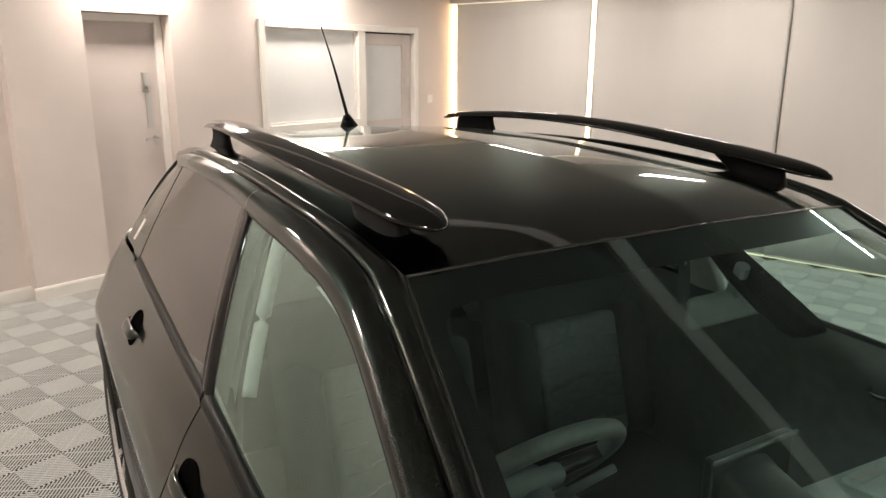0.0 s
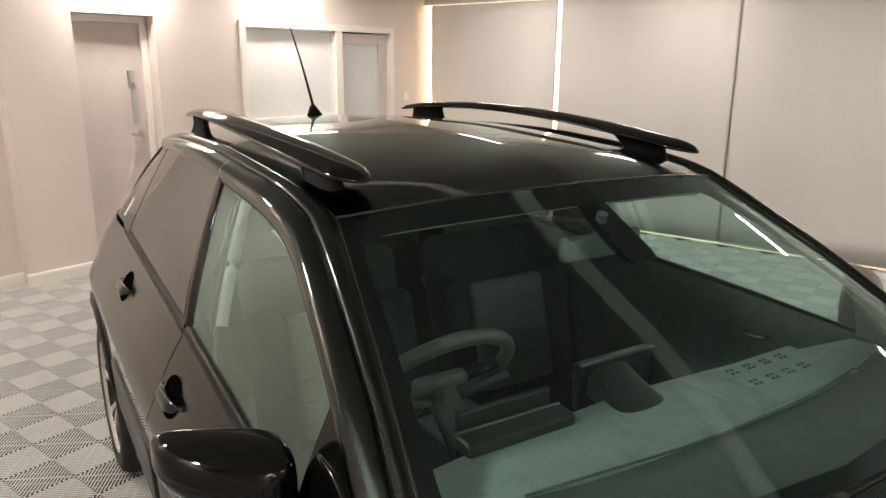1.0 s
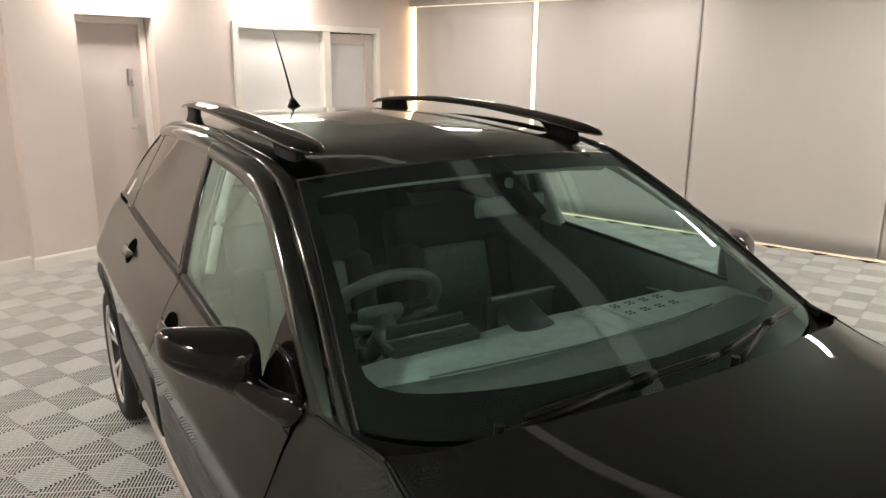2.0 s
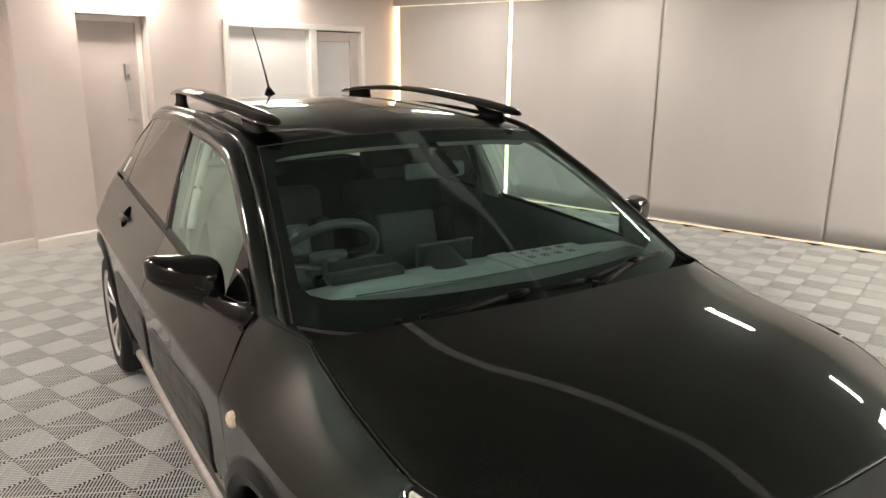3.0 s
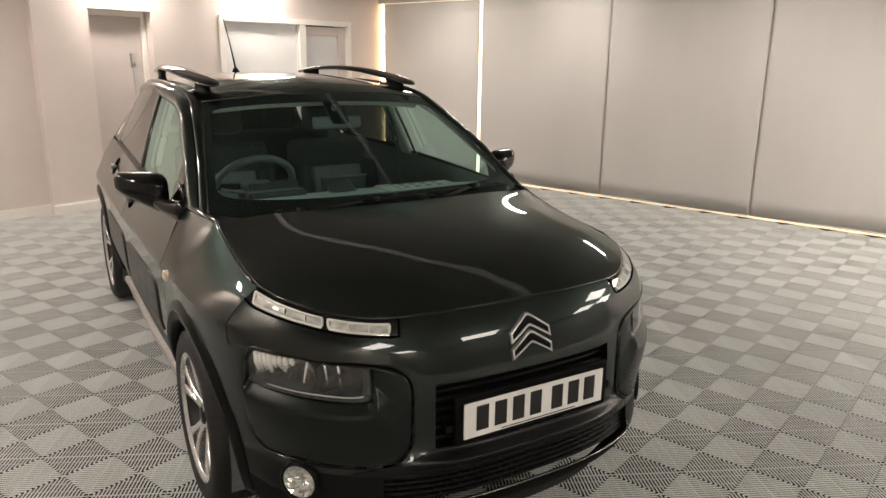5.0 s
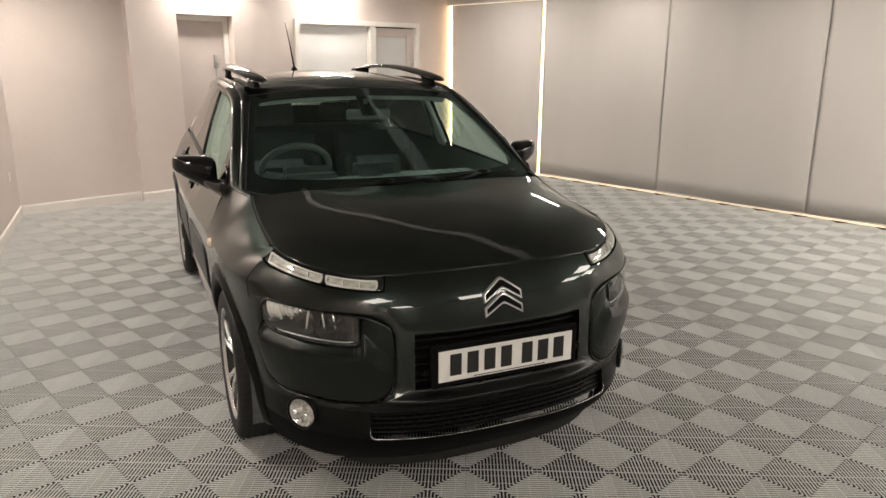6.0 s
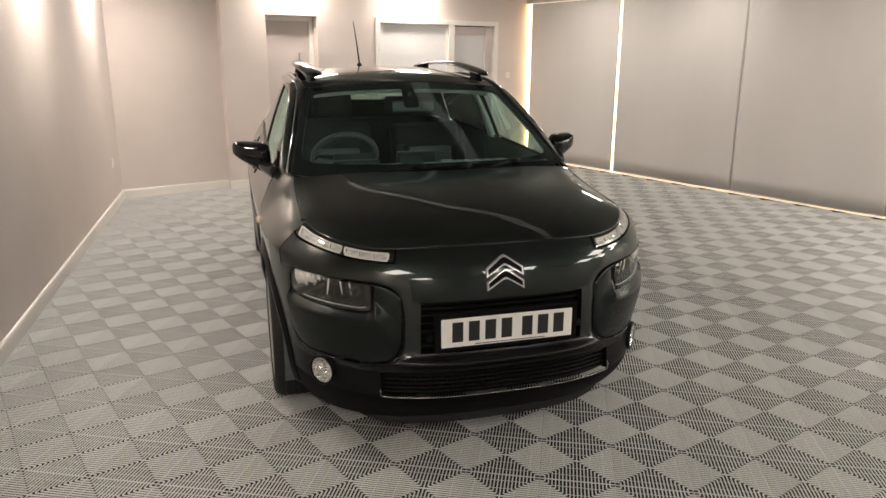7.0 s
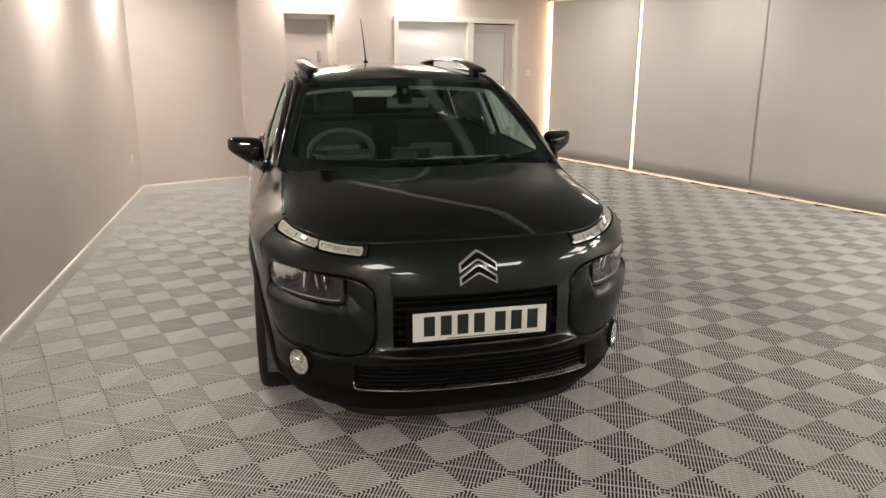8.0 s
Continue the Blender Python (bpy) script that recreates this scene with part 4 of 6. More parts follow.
ts = np.concatenate([np.linspace(0, T_DRL - 0.03, 24), np.linspace(T_DRL - 0.026, T_DRL, 7), np.linspace(T_DRL + 0.01, T_ARCH, 28)])
tops = []
for t in ts:
    w = min(max((t - T_DRL + 0.026) / 0.026, 0.0), 1.0)
    tops.append(1 + (n_at(t, float(drl_low(t))) - 1) * w)
nose = [[N(t, f * e) for t, e in zip(ts, tops)] for f in np.linspace(0, 1, 32)]
sheet("front_bumper", whole(nose), PAINT, CAR, 0.0, "glossy black nose panel")
for side in BOTH:
    ts = np.linspace(T_DRL - 0.026, T_ARCH, 32)
    # daylight lamp: a dark tray, bright cells in two groups, and a clear cover
    up = np.array([N(t, 1.0) + np.array([0, 0.002, 0.002]) for t in ts])
    lo = np.array([N(t, n_at(t, float(drl_low(t)) + 0.002)) for t in ts])
    inward = np.array([-B(t, 0.82, 1.0) + B(t, 0.82, 0.0) for t in ts])
    lamp = sheet("daylight_lamp", mirror([lo, lo + inward * 0.02, (lo + up) / 2 + inward * 0.03, up + inward * 0.02 + np.array([0, 0, -0.004]), up], side), MATTE, CAR, 0.0, "slim daytime running lamp strip")
    def in_lamp(g, f, deep):
        i = g * (len(ts) - 1)
        j = min(int(i), len(ts) - 2)
        q = i - j
        l, u, w = (arr[j] * (1 - q) + arr[j + 1] * q for arr in (lo, up, inward))
        return l + (u - l) * f + w * deep

    for group in ((0.045, 0.150, 0.257, 0.363), (0.400, 0.500, 0.620, 0.840)):
        for g0, g1 in zip(group, group[1:]):
            rows = [[in_lamp(g, f, d) for g in np.linspace(g0 + 0.004, g1 - 0.004, 7)] for f, d in ((0.14, 0.010), (0.19, 0.004), (0.42, 0.012), (0.62, 0.005), (0.66, 0.012))]
            sheet("light_cell", mirror(rows, side), DRL_GLASS, lamp, 0.0, "frosted white lamp cell")
            rib = [in_lamp(g1, f, 0.003) for f in np.linspace(0.17, 0.62, 6)]
            tube("cell_rib", mirror(rib, side), 0.0024, DRL_RIM, lamp, "", 6)
        a, e = group[0], group[-1]
        guide = [in_lamp(a, f, 0.004) for f in (0.64, 0.5, 0.3)] + [in_lamp(g, 0.14, 0.003) for g in np.linspace(a + 0.008, e - 0.008, 16)] + [in_lamp(e + 0.01 * f, f, 0.004) for f in (0.3, 0.5, 0.66)] + [in_lamp(g, 0.67, 0.004) for g in np.linspace(e, a, 12)]
        tube("light_guide", mirror(guide, side), 0.0042, DRL_RIM, lamp, "pale light guide round the cells", 8)
    seal = np.vstack([up[:1], lo + (up - lo) * 0.03])
    tube("lamp_seal", mirror(seal, side), 0.0042, DEADBLACK, lamp, "black seal along the lamp's lower edge", 8)
    sheet("lens", mirror([lo + (up - lo) * f - inward * 0.004 * math.sin(f * math.pi) for f in np.linspace(0, 1, 6)], side), CLEAR, lamp, 0.0, "clear lamp cover")

    # headlamp pod: bumper skin round a hole, a dark moulded surround, the lamp in it
    TC, TA, ZC, ZB = (t_s(0.385) + T_ARCH - 0.06) / 2, (T_ARCH - 0.06 - t_s(0.385)) / 2, 0.585, 0.165

    def pod(k, ra=1.0, rb=1.0):
        c, s = math.cos(k), math.sin(k)
        q = (abs(c) ** 5 + abs(s) ** 5) ** (-1 / 5)
        a, b = c * q * ra, s * q * rb
        return TC + TA * a, ZC + ZB * b + 0.018 * a * max(b, 0)

    def lamp_edge(k, ra=1.0, rb=1.0):
        c, s = math.cos(k), math.sin(k)
        q = (abs(c) ** 9 + abs(s) ** 9) ** (-1 / 9)
        a, b = c * q * ra, s * q * rb
        return TC + TA * (0.195 + 0.73 * a), 0.690 + 0.053 * b + 0.014 * a * max(b, 0) + 0.006 * a * max(-b, 0)

    angles = np.linspace(0, 2 * math.pi, 96, endpoint=False)
    rows = []
    for f in np.linspace(0, 1, 20):
        row = []
        for kk in angles:
            c, s = math.cos(kk), math.sin(kk)
            e = 1 / max(abs(c), abs(s))
            t1 = (T_GR + T_ARCH) / 2 + (T_ARCH - T_GR) / 2 * c * e
            z1 = (0.745 + 0.40) / 2 + (0.745 - 0.40) / 2 * s * e
            t0, z0 = pod(kk)
            row.append(B(t0 + (t1 - t0) * f, z0 + (z1 - z0) * f, -0.004 * (1 - f) ** 6))
        rows.append(row)
    sheet("bumper_corner", mirror(rows, side), PAINT, CAR, 0.0, wrap=True)
    rows = []
    for f in np.linspace(0, 1, 24):
        row = []
        for kk in angles:
            t1, z1 = pod(kk, 0.985, 0.975)
            t0, z0 = lamp_edge(kk, 1.03, 1.08)
            z = z0 + (z1 - z0) * f
            low = max(0.0, -math.sin(kk))
            ridge = f / 0.17 if f < 0.17 else (1 - f) / 0.83
            out = 0.005 * math.sin(f * math.pi) ** 0.5 + 0.026 * min(low * 1.8, 1.0) * ridge - 0.010 * (1 - f) ** 4 - (0.012 if f == 1 else 0)
            row.append(B(t0 + (t1 - t0) * f, z, out))
        rows.append(row)
    edge = [B(*pod(kk, 0.992, 0.988), 0.0) for kk in np.linspace(math.radians(170), math.radians(395), 70)]
    headlamp = sheet("headlamp", mirror(rows, side), PODSATIN, CAR, 0.0, "headlamp in a dark moulded surround", wrap=True)
    rows = [[B(*lamp_edge(kk, r, r), 0.004 * (1 - r * r)) for kk in angles] for r in (1.02, 0.8, 0.5, 0.25, 0.01)]
    tube("surround_edge", mirror(edge, side), 0.0035, GLOSSB, headlamp, "glossy edge of the surround", 6)
    sheet("lens", mirror(rows, side), CLEAR, headlamp, 0.0, "clear headlamp lens", wrap=True)
    rows = [[B(*lamp_edge(kk, r, r), o) for kk in angles] for r, o in ((1.05, 0.0), (1.0, -0.02), (0.97, -0.07), (0.5, -0.085), (0.01, -0.085))]
    sheet("lamp_housing", mirror(rows, side), LAMPGREY, headlamp, 0.0, "grey lamp housing", wrap=True)
    strip = [B(*lamp_edge(kk, 0.96, 0.86), -0.006) for kk in np.linspace(math.radians(222), math.radians(305), 24)]
    tube("lamp_strip", mirror(strip, side), 0.0022, SILVER, headlamp, "polished strip along the lamp's foot", 6)
    # reflector bowls
    for ta, ra, mat, lab in ((0.38, 0.56, SILVER, "chrome reflector bowl"), (-0.58, 0.36, LAMPDARK, "dark inner reflector")):
        rows = []
        for r, o in ((1.0, -0.008), (0.92, -0.022), (0.8, -0.040), (0.6, -0.056), (0.4, -0.066), (0.2, -0.071), (0.01, -0.072)):
            row = []
            for kk in np.linspace(0, 2 * math.pi, 40, endpoint=False):
                c, s = math.cos(kk), math.sin(kk)
                q = (abs(c) ** 4 + abs(s) ** 4) ** (-1 / 4)
                t0 = TC + TA * (0.20 + 0.72 * (ta + ra * c * q * r))
                ribbed = 0.010 * math.cos(20 * kk) * r * (1 - r)
                row.append(B(t0, 0.695 + 0.047 * s * q * r + 0.006 * (ta + ra * c * q * r), o + ribbed))
            rows.append(row)
        rows = np.array(rows)
        if mat is SILVER:
            sheet("reflector", mirror(rows[:, :22], side), BOWL, headlamp, 0.0, "fluted chrome reflector bowl", smooth=False)
            sheet("reflector", mirror(np.concatenate([rows[:, 21:], rows[:, :1]], 1), side), LAMPGREY, headlamp, 0.0, "grey lower half of the bowl", smooth=False)
        else:
            sheet("reflector", mirror(rows, side), mat, headlamp, 0.0, lab, wrap=True)
        b = B(TC + TA * (0.20 + 0.72 * ta), 0.697, -0.05)
        e = B(TC + TA * (0.20 + 0.72 * ta), 0.697, -0.02)
        part("bulb", cylinder(0.011, 0.008, mirror(b, side), mirror(e, side), 14), CHROME if mat is SILVER else LAMPDARK, headlamp, "bulb shield")

    # a pale fin between the two bowls, and a slanted facet beside it
    for a, lean, r, mat in ((-0.02, 0.10, 0.0035, FLUTE), (-0.30, -0.04, 0.0045, BOWL), (-0.52, -0.04, 0.0040, BOWL)):
        fin = [B(TC + TA * (0.195 + 0.73 * (a + lean * f)), 0.732 - 0.070 * f, -0.020 - 0.012 * f) for f in (0.0, 0.35, 0.7, 1.0)]
        tube("fin", mirror(fin, side), (r, r * 1.2, r, 0.6 * r), mat, headlamp, "slim bright fin inside the lamp", 8)
    # bright flutes in the upper outer part of the lamp
    for i, a in enumerate((0.22, 0.33, 0.43, 0.53, 0.62, 0.71, 0.80, 0.88)):
        t0 = TC + TA * (0.195 + 0.73 * a)
        foot = 0.714 - 0.030 * min(max((a - 0.30) / 0.4, 0.0), 1.0) + 0.006 * math.cos(2.3 * i)
        flute = [B(t0, z, o) for z, o in ((0.738 + 0.010 * a, -0.007), ((0.738 + foot) / 2, -0.010), (foot, -0.018))]
        tube("flute", mirror(flute, side), (0.0066, 0.0088, 0.006), FLUTE, headlamp, "bright vertical flute", 8)

    # fog lamp
    n0, n1 = B(t_s(0.672), 0.362, 0.011), B(t_s(0.672), 0.362, 0.05)
    d = Vector(mirror(n1 - n0, side)).normalized()
    m = Matrix.Translation(mirror(n0, side)) @ d.to_track_quat("X", "Z").to_matrix().to_4x4()
    fog = part("fog_lamp", lathe([(0.052, -0.01), (0.051, 0.004), (0.047, 0.006), (0.043, 0.003), (0.043, -0.012)], 32), SATIN, CAR, "round clear fog lamp in a dark bezel", smooth=True)
    fog.matrix_local = m @ Matrix.Scale(1.20, 4)
    bm = bmesh.new()
    rings = [[bm.verts.new((x + zig * (1 if k % 2 else -1), rr * math.cos(math.pi * k / 9), rr * math.sin(math.pi * k / 9))) for k in range(18)] for rr, x, zig in ((0.0425, 0.002, 0.0), (0.034, -0.003, 0.0028), (0.024, -0.005, -0.0028), (0.013, -0.007, 0.002), (0.001, -0.008, 0.0))]
    for p, q in zip(rings, rings[1:]):
        for k in range(18):
            bm.faces.new((p[k], p[(k + 1) % 18], q[(k + 1) % 18]))
            bm.faces.new((p[k], q[(k + 1) % 18], q[k]))
    bmesh.ops.recalc_face_normals(bm, faces=bm.faces)
    part("reflector", bm, BOWL, fog, "faceted silver reflector")
    part("lens", lathe([(0.043, 0.004), (0.03, 0.009), (0.015, 0.011), (0.0005, 0.012)], 32), CLEAR, fog, "clear fog-lamp lens", smooth=True)
    part("bulb", cylinder(0.010, 0.008, (-0.010, 0, 0), (0.003, 0, 0), 14), FOGSILVER, fog)

# grille surround, grille, and the lower bumper
band("grille_brow", 0, T_GR, 0.668, 0.745, PAINT, 24, 24, thick=0.0)
bar_top = smooth1((-0.01, 0.0, T_GR, t_s(0.35), t_s(0.385), t_s(0.45), t_s(0.56)), (0.470, 0.470, 0.470, 0.464, 0.452, 0.430, 0.404))
band("bumper_bar", 0, t_s(0.545), 0.398, lambda t: float(bar_top(t)), BARSATIN, 40, 18, out=0.003, thick=0.004, label="satin black bumper bar below the grille")
for side in BOTH:
    rows = [[B(T_GR, z, -o) for o in (0.0, 0.02, 0.05)] for z in np.linspace(0.47, 0.668, 6)]
    sheet("grille_cheek", mirror(rows, side), MATTE, CAR, 0.0, inside=(0, -2.0, 0.57))
sheet("grille_roof", whole([[B(t, 0.668, -o) for t in np.linspace(0, T_GR, 12)] for o in (0.0, 0.05)]), MATTE, CAR, 0.0, inside=(0, -2.1, 0.9))
sheet("grille_shelf", whole([[B(t, 0.470, -o) for t in np.linspace(0, T_GR, 12)] for o in (0.0, 0.05)]), MATTE, CAR, 0.0, inside=(0, -2.1, 0.2))
grille = sheet("grille", whole([[B(t, z, -0.05) for t in np.linspace(0, T_GR, 12)] for z in np.linspace(0.46, 0.68, 6)]), MATTE, CAR, 0.0, "black air intake grille")
for z in (0.49, 0.52, 0.55, 0.58, 0.61, 0.636, 0.655):
    rows = [[B(t, z + dz, -o) for t in np.linspace(0, T_GR - 0.003, 14)] for dz, o in ((-0.004, 0.045), (-0.004, 0.022), (0.004, 0.020), (0.005, 0.045))]
    sheet("slat", whole(rows), MESH, grille, 0.0)
T_END = t_s(0.80)
T_LOW = t_s(0.47)
band("chin", 0, T_END, 0.16, 0.300, MATTE, 40, 10, label="satin black lower bumper lip")
for side in BOTH:
    rows = [[B(T_LOW + (T_ARCH - T_LOW) * g, 0.30 + 0.10 * f) for g in np.linspace(0, 1, 20)] for f in np.linspace(0, 1, 8)]
    sheet("bumper_end", mirror(rows, side), SATIN, CAR, 0.005)
    rows = [[B(T_GR + (T_LOW - T_GR) * g, 0.392 + 0.008 * f + 0.0 * g) for g in np.linspace(0, 1, 14)] for f in np.linspace(0, 1, 3)]
    sheet("bumper_edge", mirror(rows, side), SATIN, CAR, 0.005)
intake = sheet("lower_grille", whole([[B(t, z, -0.045) for t in np.linspace(0, T_LOW, 16)] for z in np.linspace(0.29, 0.41, 5)]), MATTE, CAR, 0.0, "black lower mesh grille")
for i, z in enumerate(np.linspace(0.314, 0.392, 6)):
    rows = [[B(t, z + dz, -o) for t in np.linspace(0, T_LOW - 0.004, 20)] for dz, o in ((-0.002, 0.04), (-0.002, 0.020), (0.002, 0.018), (0.003, 0.04))]
    sheet("slat", whole(rows), MESH, intake, 0.0)
    if i < 5:
        for s in np.arange(0.02 + 0.02 * (i % 2), 0.50, 0.04):
            for side in BOTH:
                a, e = B(t_s(s), z, -0.020), B(t_s(s + 0.012), z + 0.0156, -0.020)
                tube("mesh_bar", [mirror(a, side), mirror(e, side)], 0.0016, MESH, intake, "", 4)
edge = [B(t, 0.3015, 0.004) for t in np.linspace(0, T_LOW - 0.012, 24)] + [B(T_LOW - 0.004, 0.307, 0.003), B(T_LOW, 0.318, 0.001), B(T_LOW, 0.335, -0.002)]
edge = np.array(edge)
edge = np.concatenate([mirror(edge[:0:-1], -1), edge])
tube("lip_trim", edge, 0.0028, POLISHED, CAR, "thin polished trim line under the intake", 8)
for side in BOTH:
    rows = [[B(T_LOW + 0.003 * k, z, -o) for k, o in ((0, 0.0), (0, 0.02), (0, 0.05))] for z in np.linspace(0.30, 0.40, 5)]
    sheet("intake_cheek", mirror(rows, side), MATTE, CAR, 0.0, inside=(0, -2.0, 0.35))

# badge: two broad pointed chevrons, chrome outlines round faces painted as dark reflections
badge = part("badge", box(-0.02, 0.02, -2.122, -2.10, 0.74, 0.76), SATIN, CAR, "polished chrome double chevron badge")


def nose_y(x, z):
    t = t_s(max(abs(x), 0.004))
    return N(t, n_at(t, z))[1] if z > 0.746 else B(t, z)[1]


def chevron(apex, wide, top_in, low_in, layers):
    """A pointed arm to each side of the middle, built up in layers of (inset, standing out)."""
    bm = bmesh.new()
    rings = []
    for inset, out in layers:
        w = wide - inset
        xs = np.linspace(-w, w, 19)
        top = [(x, apex - 0.70 * (math.hypot(x, 0.008) - 0.008) - inset * 1.25 - top_in) for x in xs]
        low = [(x, apex - 0.037 - 0.60 * (math.hypot(x, 0.006) - 0.006) + inset * 1.15 + low_in) for x in xs]
        rings.append([bm.verts.new((x, nose_y(x, z) - out, z)) for x, z in top + low[::-1]])
    n = len(rings[0])
    for a, b in zip(rings, rings[1:]):
        for i in range(n):
            bm.faces.new((a[i], a[(i + 1) % n], b[(i + 1) % n], b[i]))
    for i in range(n // 2 - 1):
        bm.faces.new([rings[-1][k] for k in (i, i + 1, n - 2 - i, n - 1 - i)])
    bmesh.ops.recalc_face_normals(bm, faces=bm.faces)
    return bm


for apex in (0.824, 0.776):
    chev = part("chevron", chevron(apex, 0.073, 0.0, 0.0, ((0.0, -0.004), (0.0, 0.007), (0.0020, 0.0105), (0.0050, 0.0105), (0.0065, 0.007))), BADGE, badge)
    part("dark_reflection", chevron(apex, 0.0670, 0.0078, 0.0072, ((0.0, 0.006), (0.0005, 0.0082))), MATTE, chev, "dark face painted as the chrome's reflection of dark surroundings")

# number plate
plate = part("number_plate", box(-0.26, 0.26, -2.176, -2.170, 0.503, 0.614, 0.002), PLATE, CAR, "white front number plate with a row of black bars")
part("holder", box(-0.284, 0.284, -2.170, -2.150, 0.484, 0.636, 0.006), MATTE, plate, "black plate holder")
for x in (-0.192, -0.128, -0.064, 0.0, 0.082, 0.146, 0.210):
    part("bar", box(x - 0.021 - 0.006, x + 0.021 - 0.006, -2.1775, -2.1755, 0.523, 0.600), INK, plate, "black bar")
for x in (-0.298, 0.298):
    part("clip", box(x - 0.010, x + 0.010, -2.160, -2.130, 0.528, 0.552, 0.004), SATIN, plate, "small grey holder clip")
part("small_print", box(-0.13, 0.15, -2.1768, -2.1755, 0.508, 0.511), INK, plate, "thin line of small print")

# ---- wheels ----
def wheel(side, y):
    w = part("wheel", lathe([(0.222, -0.095), (0.235, -0.103), (0.285, -0.106), (0.306, -0.096), (0.316, -0.07), (0.318, 0.0), (0.316, 0.07), (0.306, 0.096), (0.285, 0.106), (0.235, 0.103), (0.222, 0.095)], 64), RUBBER, CAR, "black rubber tyre on an alloy wheel", smooth=True)
    w.matrix_local = pose(side * 0.735, y, 0.316, 0, 0, 0 if side > 0 else 180)
    for k in range(-2, 3):
        part("groove", lathe([(0.3195, k * 0.03 - 0.003), (0.3195, k * 0.03 + 0.003)], 64), SEAL, w, smooth=True)
    bm = bmesh.new()
    for i in range(60):
        for sx in (-1, 1):
            a = 2 * math.pi * (i + (0.5 if sx > 0 else 0)) / 60
            pts = [(sx * 0.066, 0.3178), (sx * 0.092, 0.3115), (sx * 0.104, 0.2960)]
            va = [bm.verts.new((x, (rr + 0.001) * math.cos(a + d), (rr + 0.001) * math.sin(a + d))) for x, rr in pts for d in (-0.007, 0.007)]
            bm.faces.new((va[0], va[1], va[3], va[2]))
            bm.faces.new((va[2], va[3], va[5], va[4]))
    part("tread_slots", bm, SEAL, w, "cut tread slots", smooth=True, kind="stuff")
    part("rim", lathe([(0.236, 0.094), (0.231, 0.098), (0.222, 0.094), (0.212, 0.075), (0.208, 0.02), (0.205, -0.07)], 64), DARKMETAL, w, "dark wheel rim", smooth=True)
    part("rim_edge", lathe([(0.238, 0.096), (0.232, 0.1015), (0.220, 0.098), (0.216, 0.088)], 64), ALLOY, w, "machined rim edge", smooth=True)
    part("brake_disc", lathe([(0.001, -0.01), (0.14, -0.01), (0.14, 0.002), (0.001, 0.004)], 40), STEEL, w, "steel brake disc", smooth=True)
    for i in range(5):
        a = 2 * math.pi * i / 5 + 0.3
        for sx in (-1, 1):
            bm = bmesh.new()
            rows = []
            for r, mid, h, x in ((0.030, 0.010, 0.014, 0.062), (0.085, 0.012, 0.012, 0.075), (0.130, 0.022, 0.012, 0.084), (0.180, 0.040, 0.015, 0.090), (0.222, 0.054, 0.021, 0.091)):
                row = []
                for dx, dh in ((-0.026, 1.0), (-0.005, 1.0), (0.0, 0.8), (0.0, -0.8), (-0.005, -1.0), (-0.026, -1.0)):
                    zz = sx * mid + h * dh
                    row.append(bm.verts.new((x + dx, r * math.cos(a) - zz * math.sin(a), r * math.sin(a) + zz * math.cos(a))))
                rows.append(row)
            for p, q in zip(rows, rows[1:]):
                for j in range(6):
                    bm.faces.new((p[j], p[(j + 1) % 6], q[(j + 1) % 6], q[j]))
            bmesh.ops.recalc_face_normals(bm, faces=bm.faces)
            part("spoke", bm, ALLOY, w, "machined alloy spoke")
        bm = bmesh.new()
        rows = []
        for r, h, x in ((0.09, 0.004, 0.066), (0.13, 0.012, 0.074), (0.18, 0.028, 0.080), (0.214, 0.036, 0.080)):
            rows.append([bm.verts.new((x + dx, r * math.cos(a) - zz * math.sin(a), r * math.sin(a) + zz * math.cos(a))) for dx, zz in ((0, -h), (0, h), (-0.02, h), (-0.02, -h))])
        for p, q in zip(rows, rows[1:]):
            for j in range(4):
                bm.faces.new((p[j], p[(j + 1) % 4], q[(j + 1) % 4], q[j]))
        bmesh.ops.recalc_face_normals(bm, faces=bm.faces)
        part("spoke_inlay", bm, GLOSSB, w, "gloss black panel between the spoke's arms")
        b = cylinder(0.008, 0.007, (0.055, 0.042 * math.cos(a + 0.63), 0.042 * math.sin(a + 0.63)), (0.070, 0.042 * math.cos(a + 0.63), 0.042 * math.sin(a + 0.63)), 6)
        part("wheel_bolt", b, STEEL, w)
    part("hub_cap", lathe([(0.034, 0.05), (0.033, 0.072), (0.028, 0.078), (0.0005, 0.079)], 28), DARKMETAL, w, "round hub cap", smooth=True)


for side in BOTH:
    for y in AXLES:
        wheel(side, y)

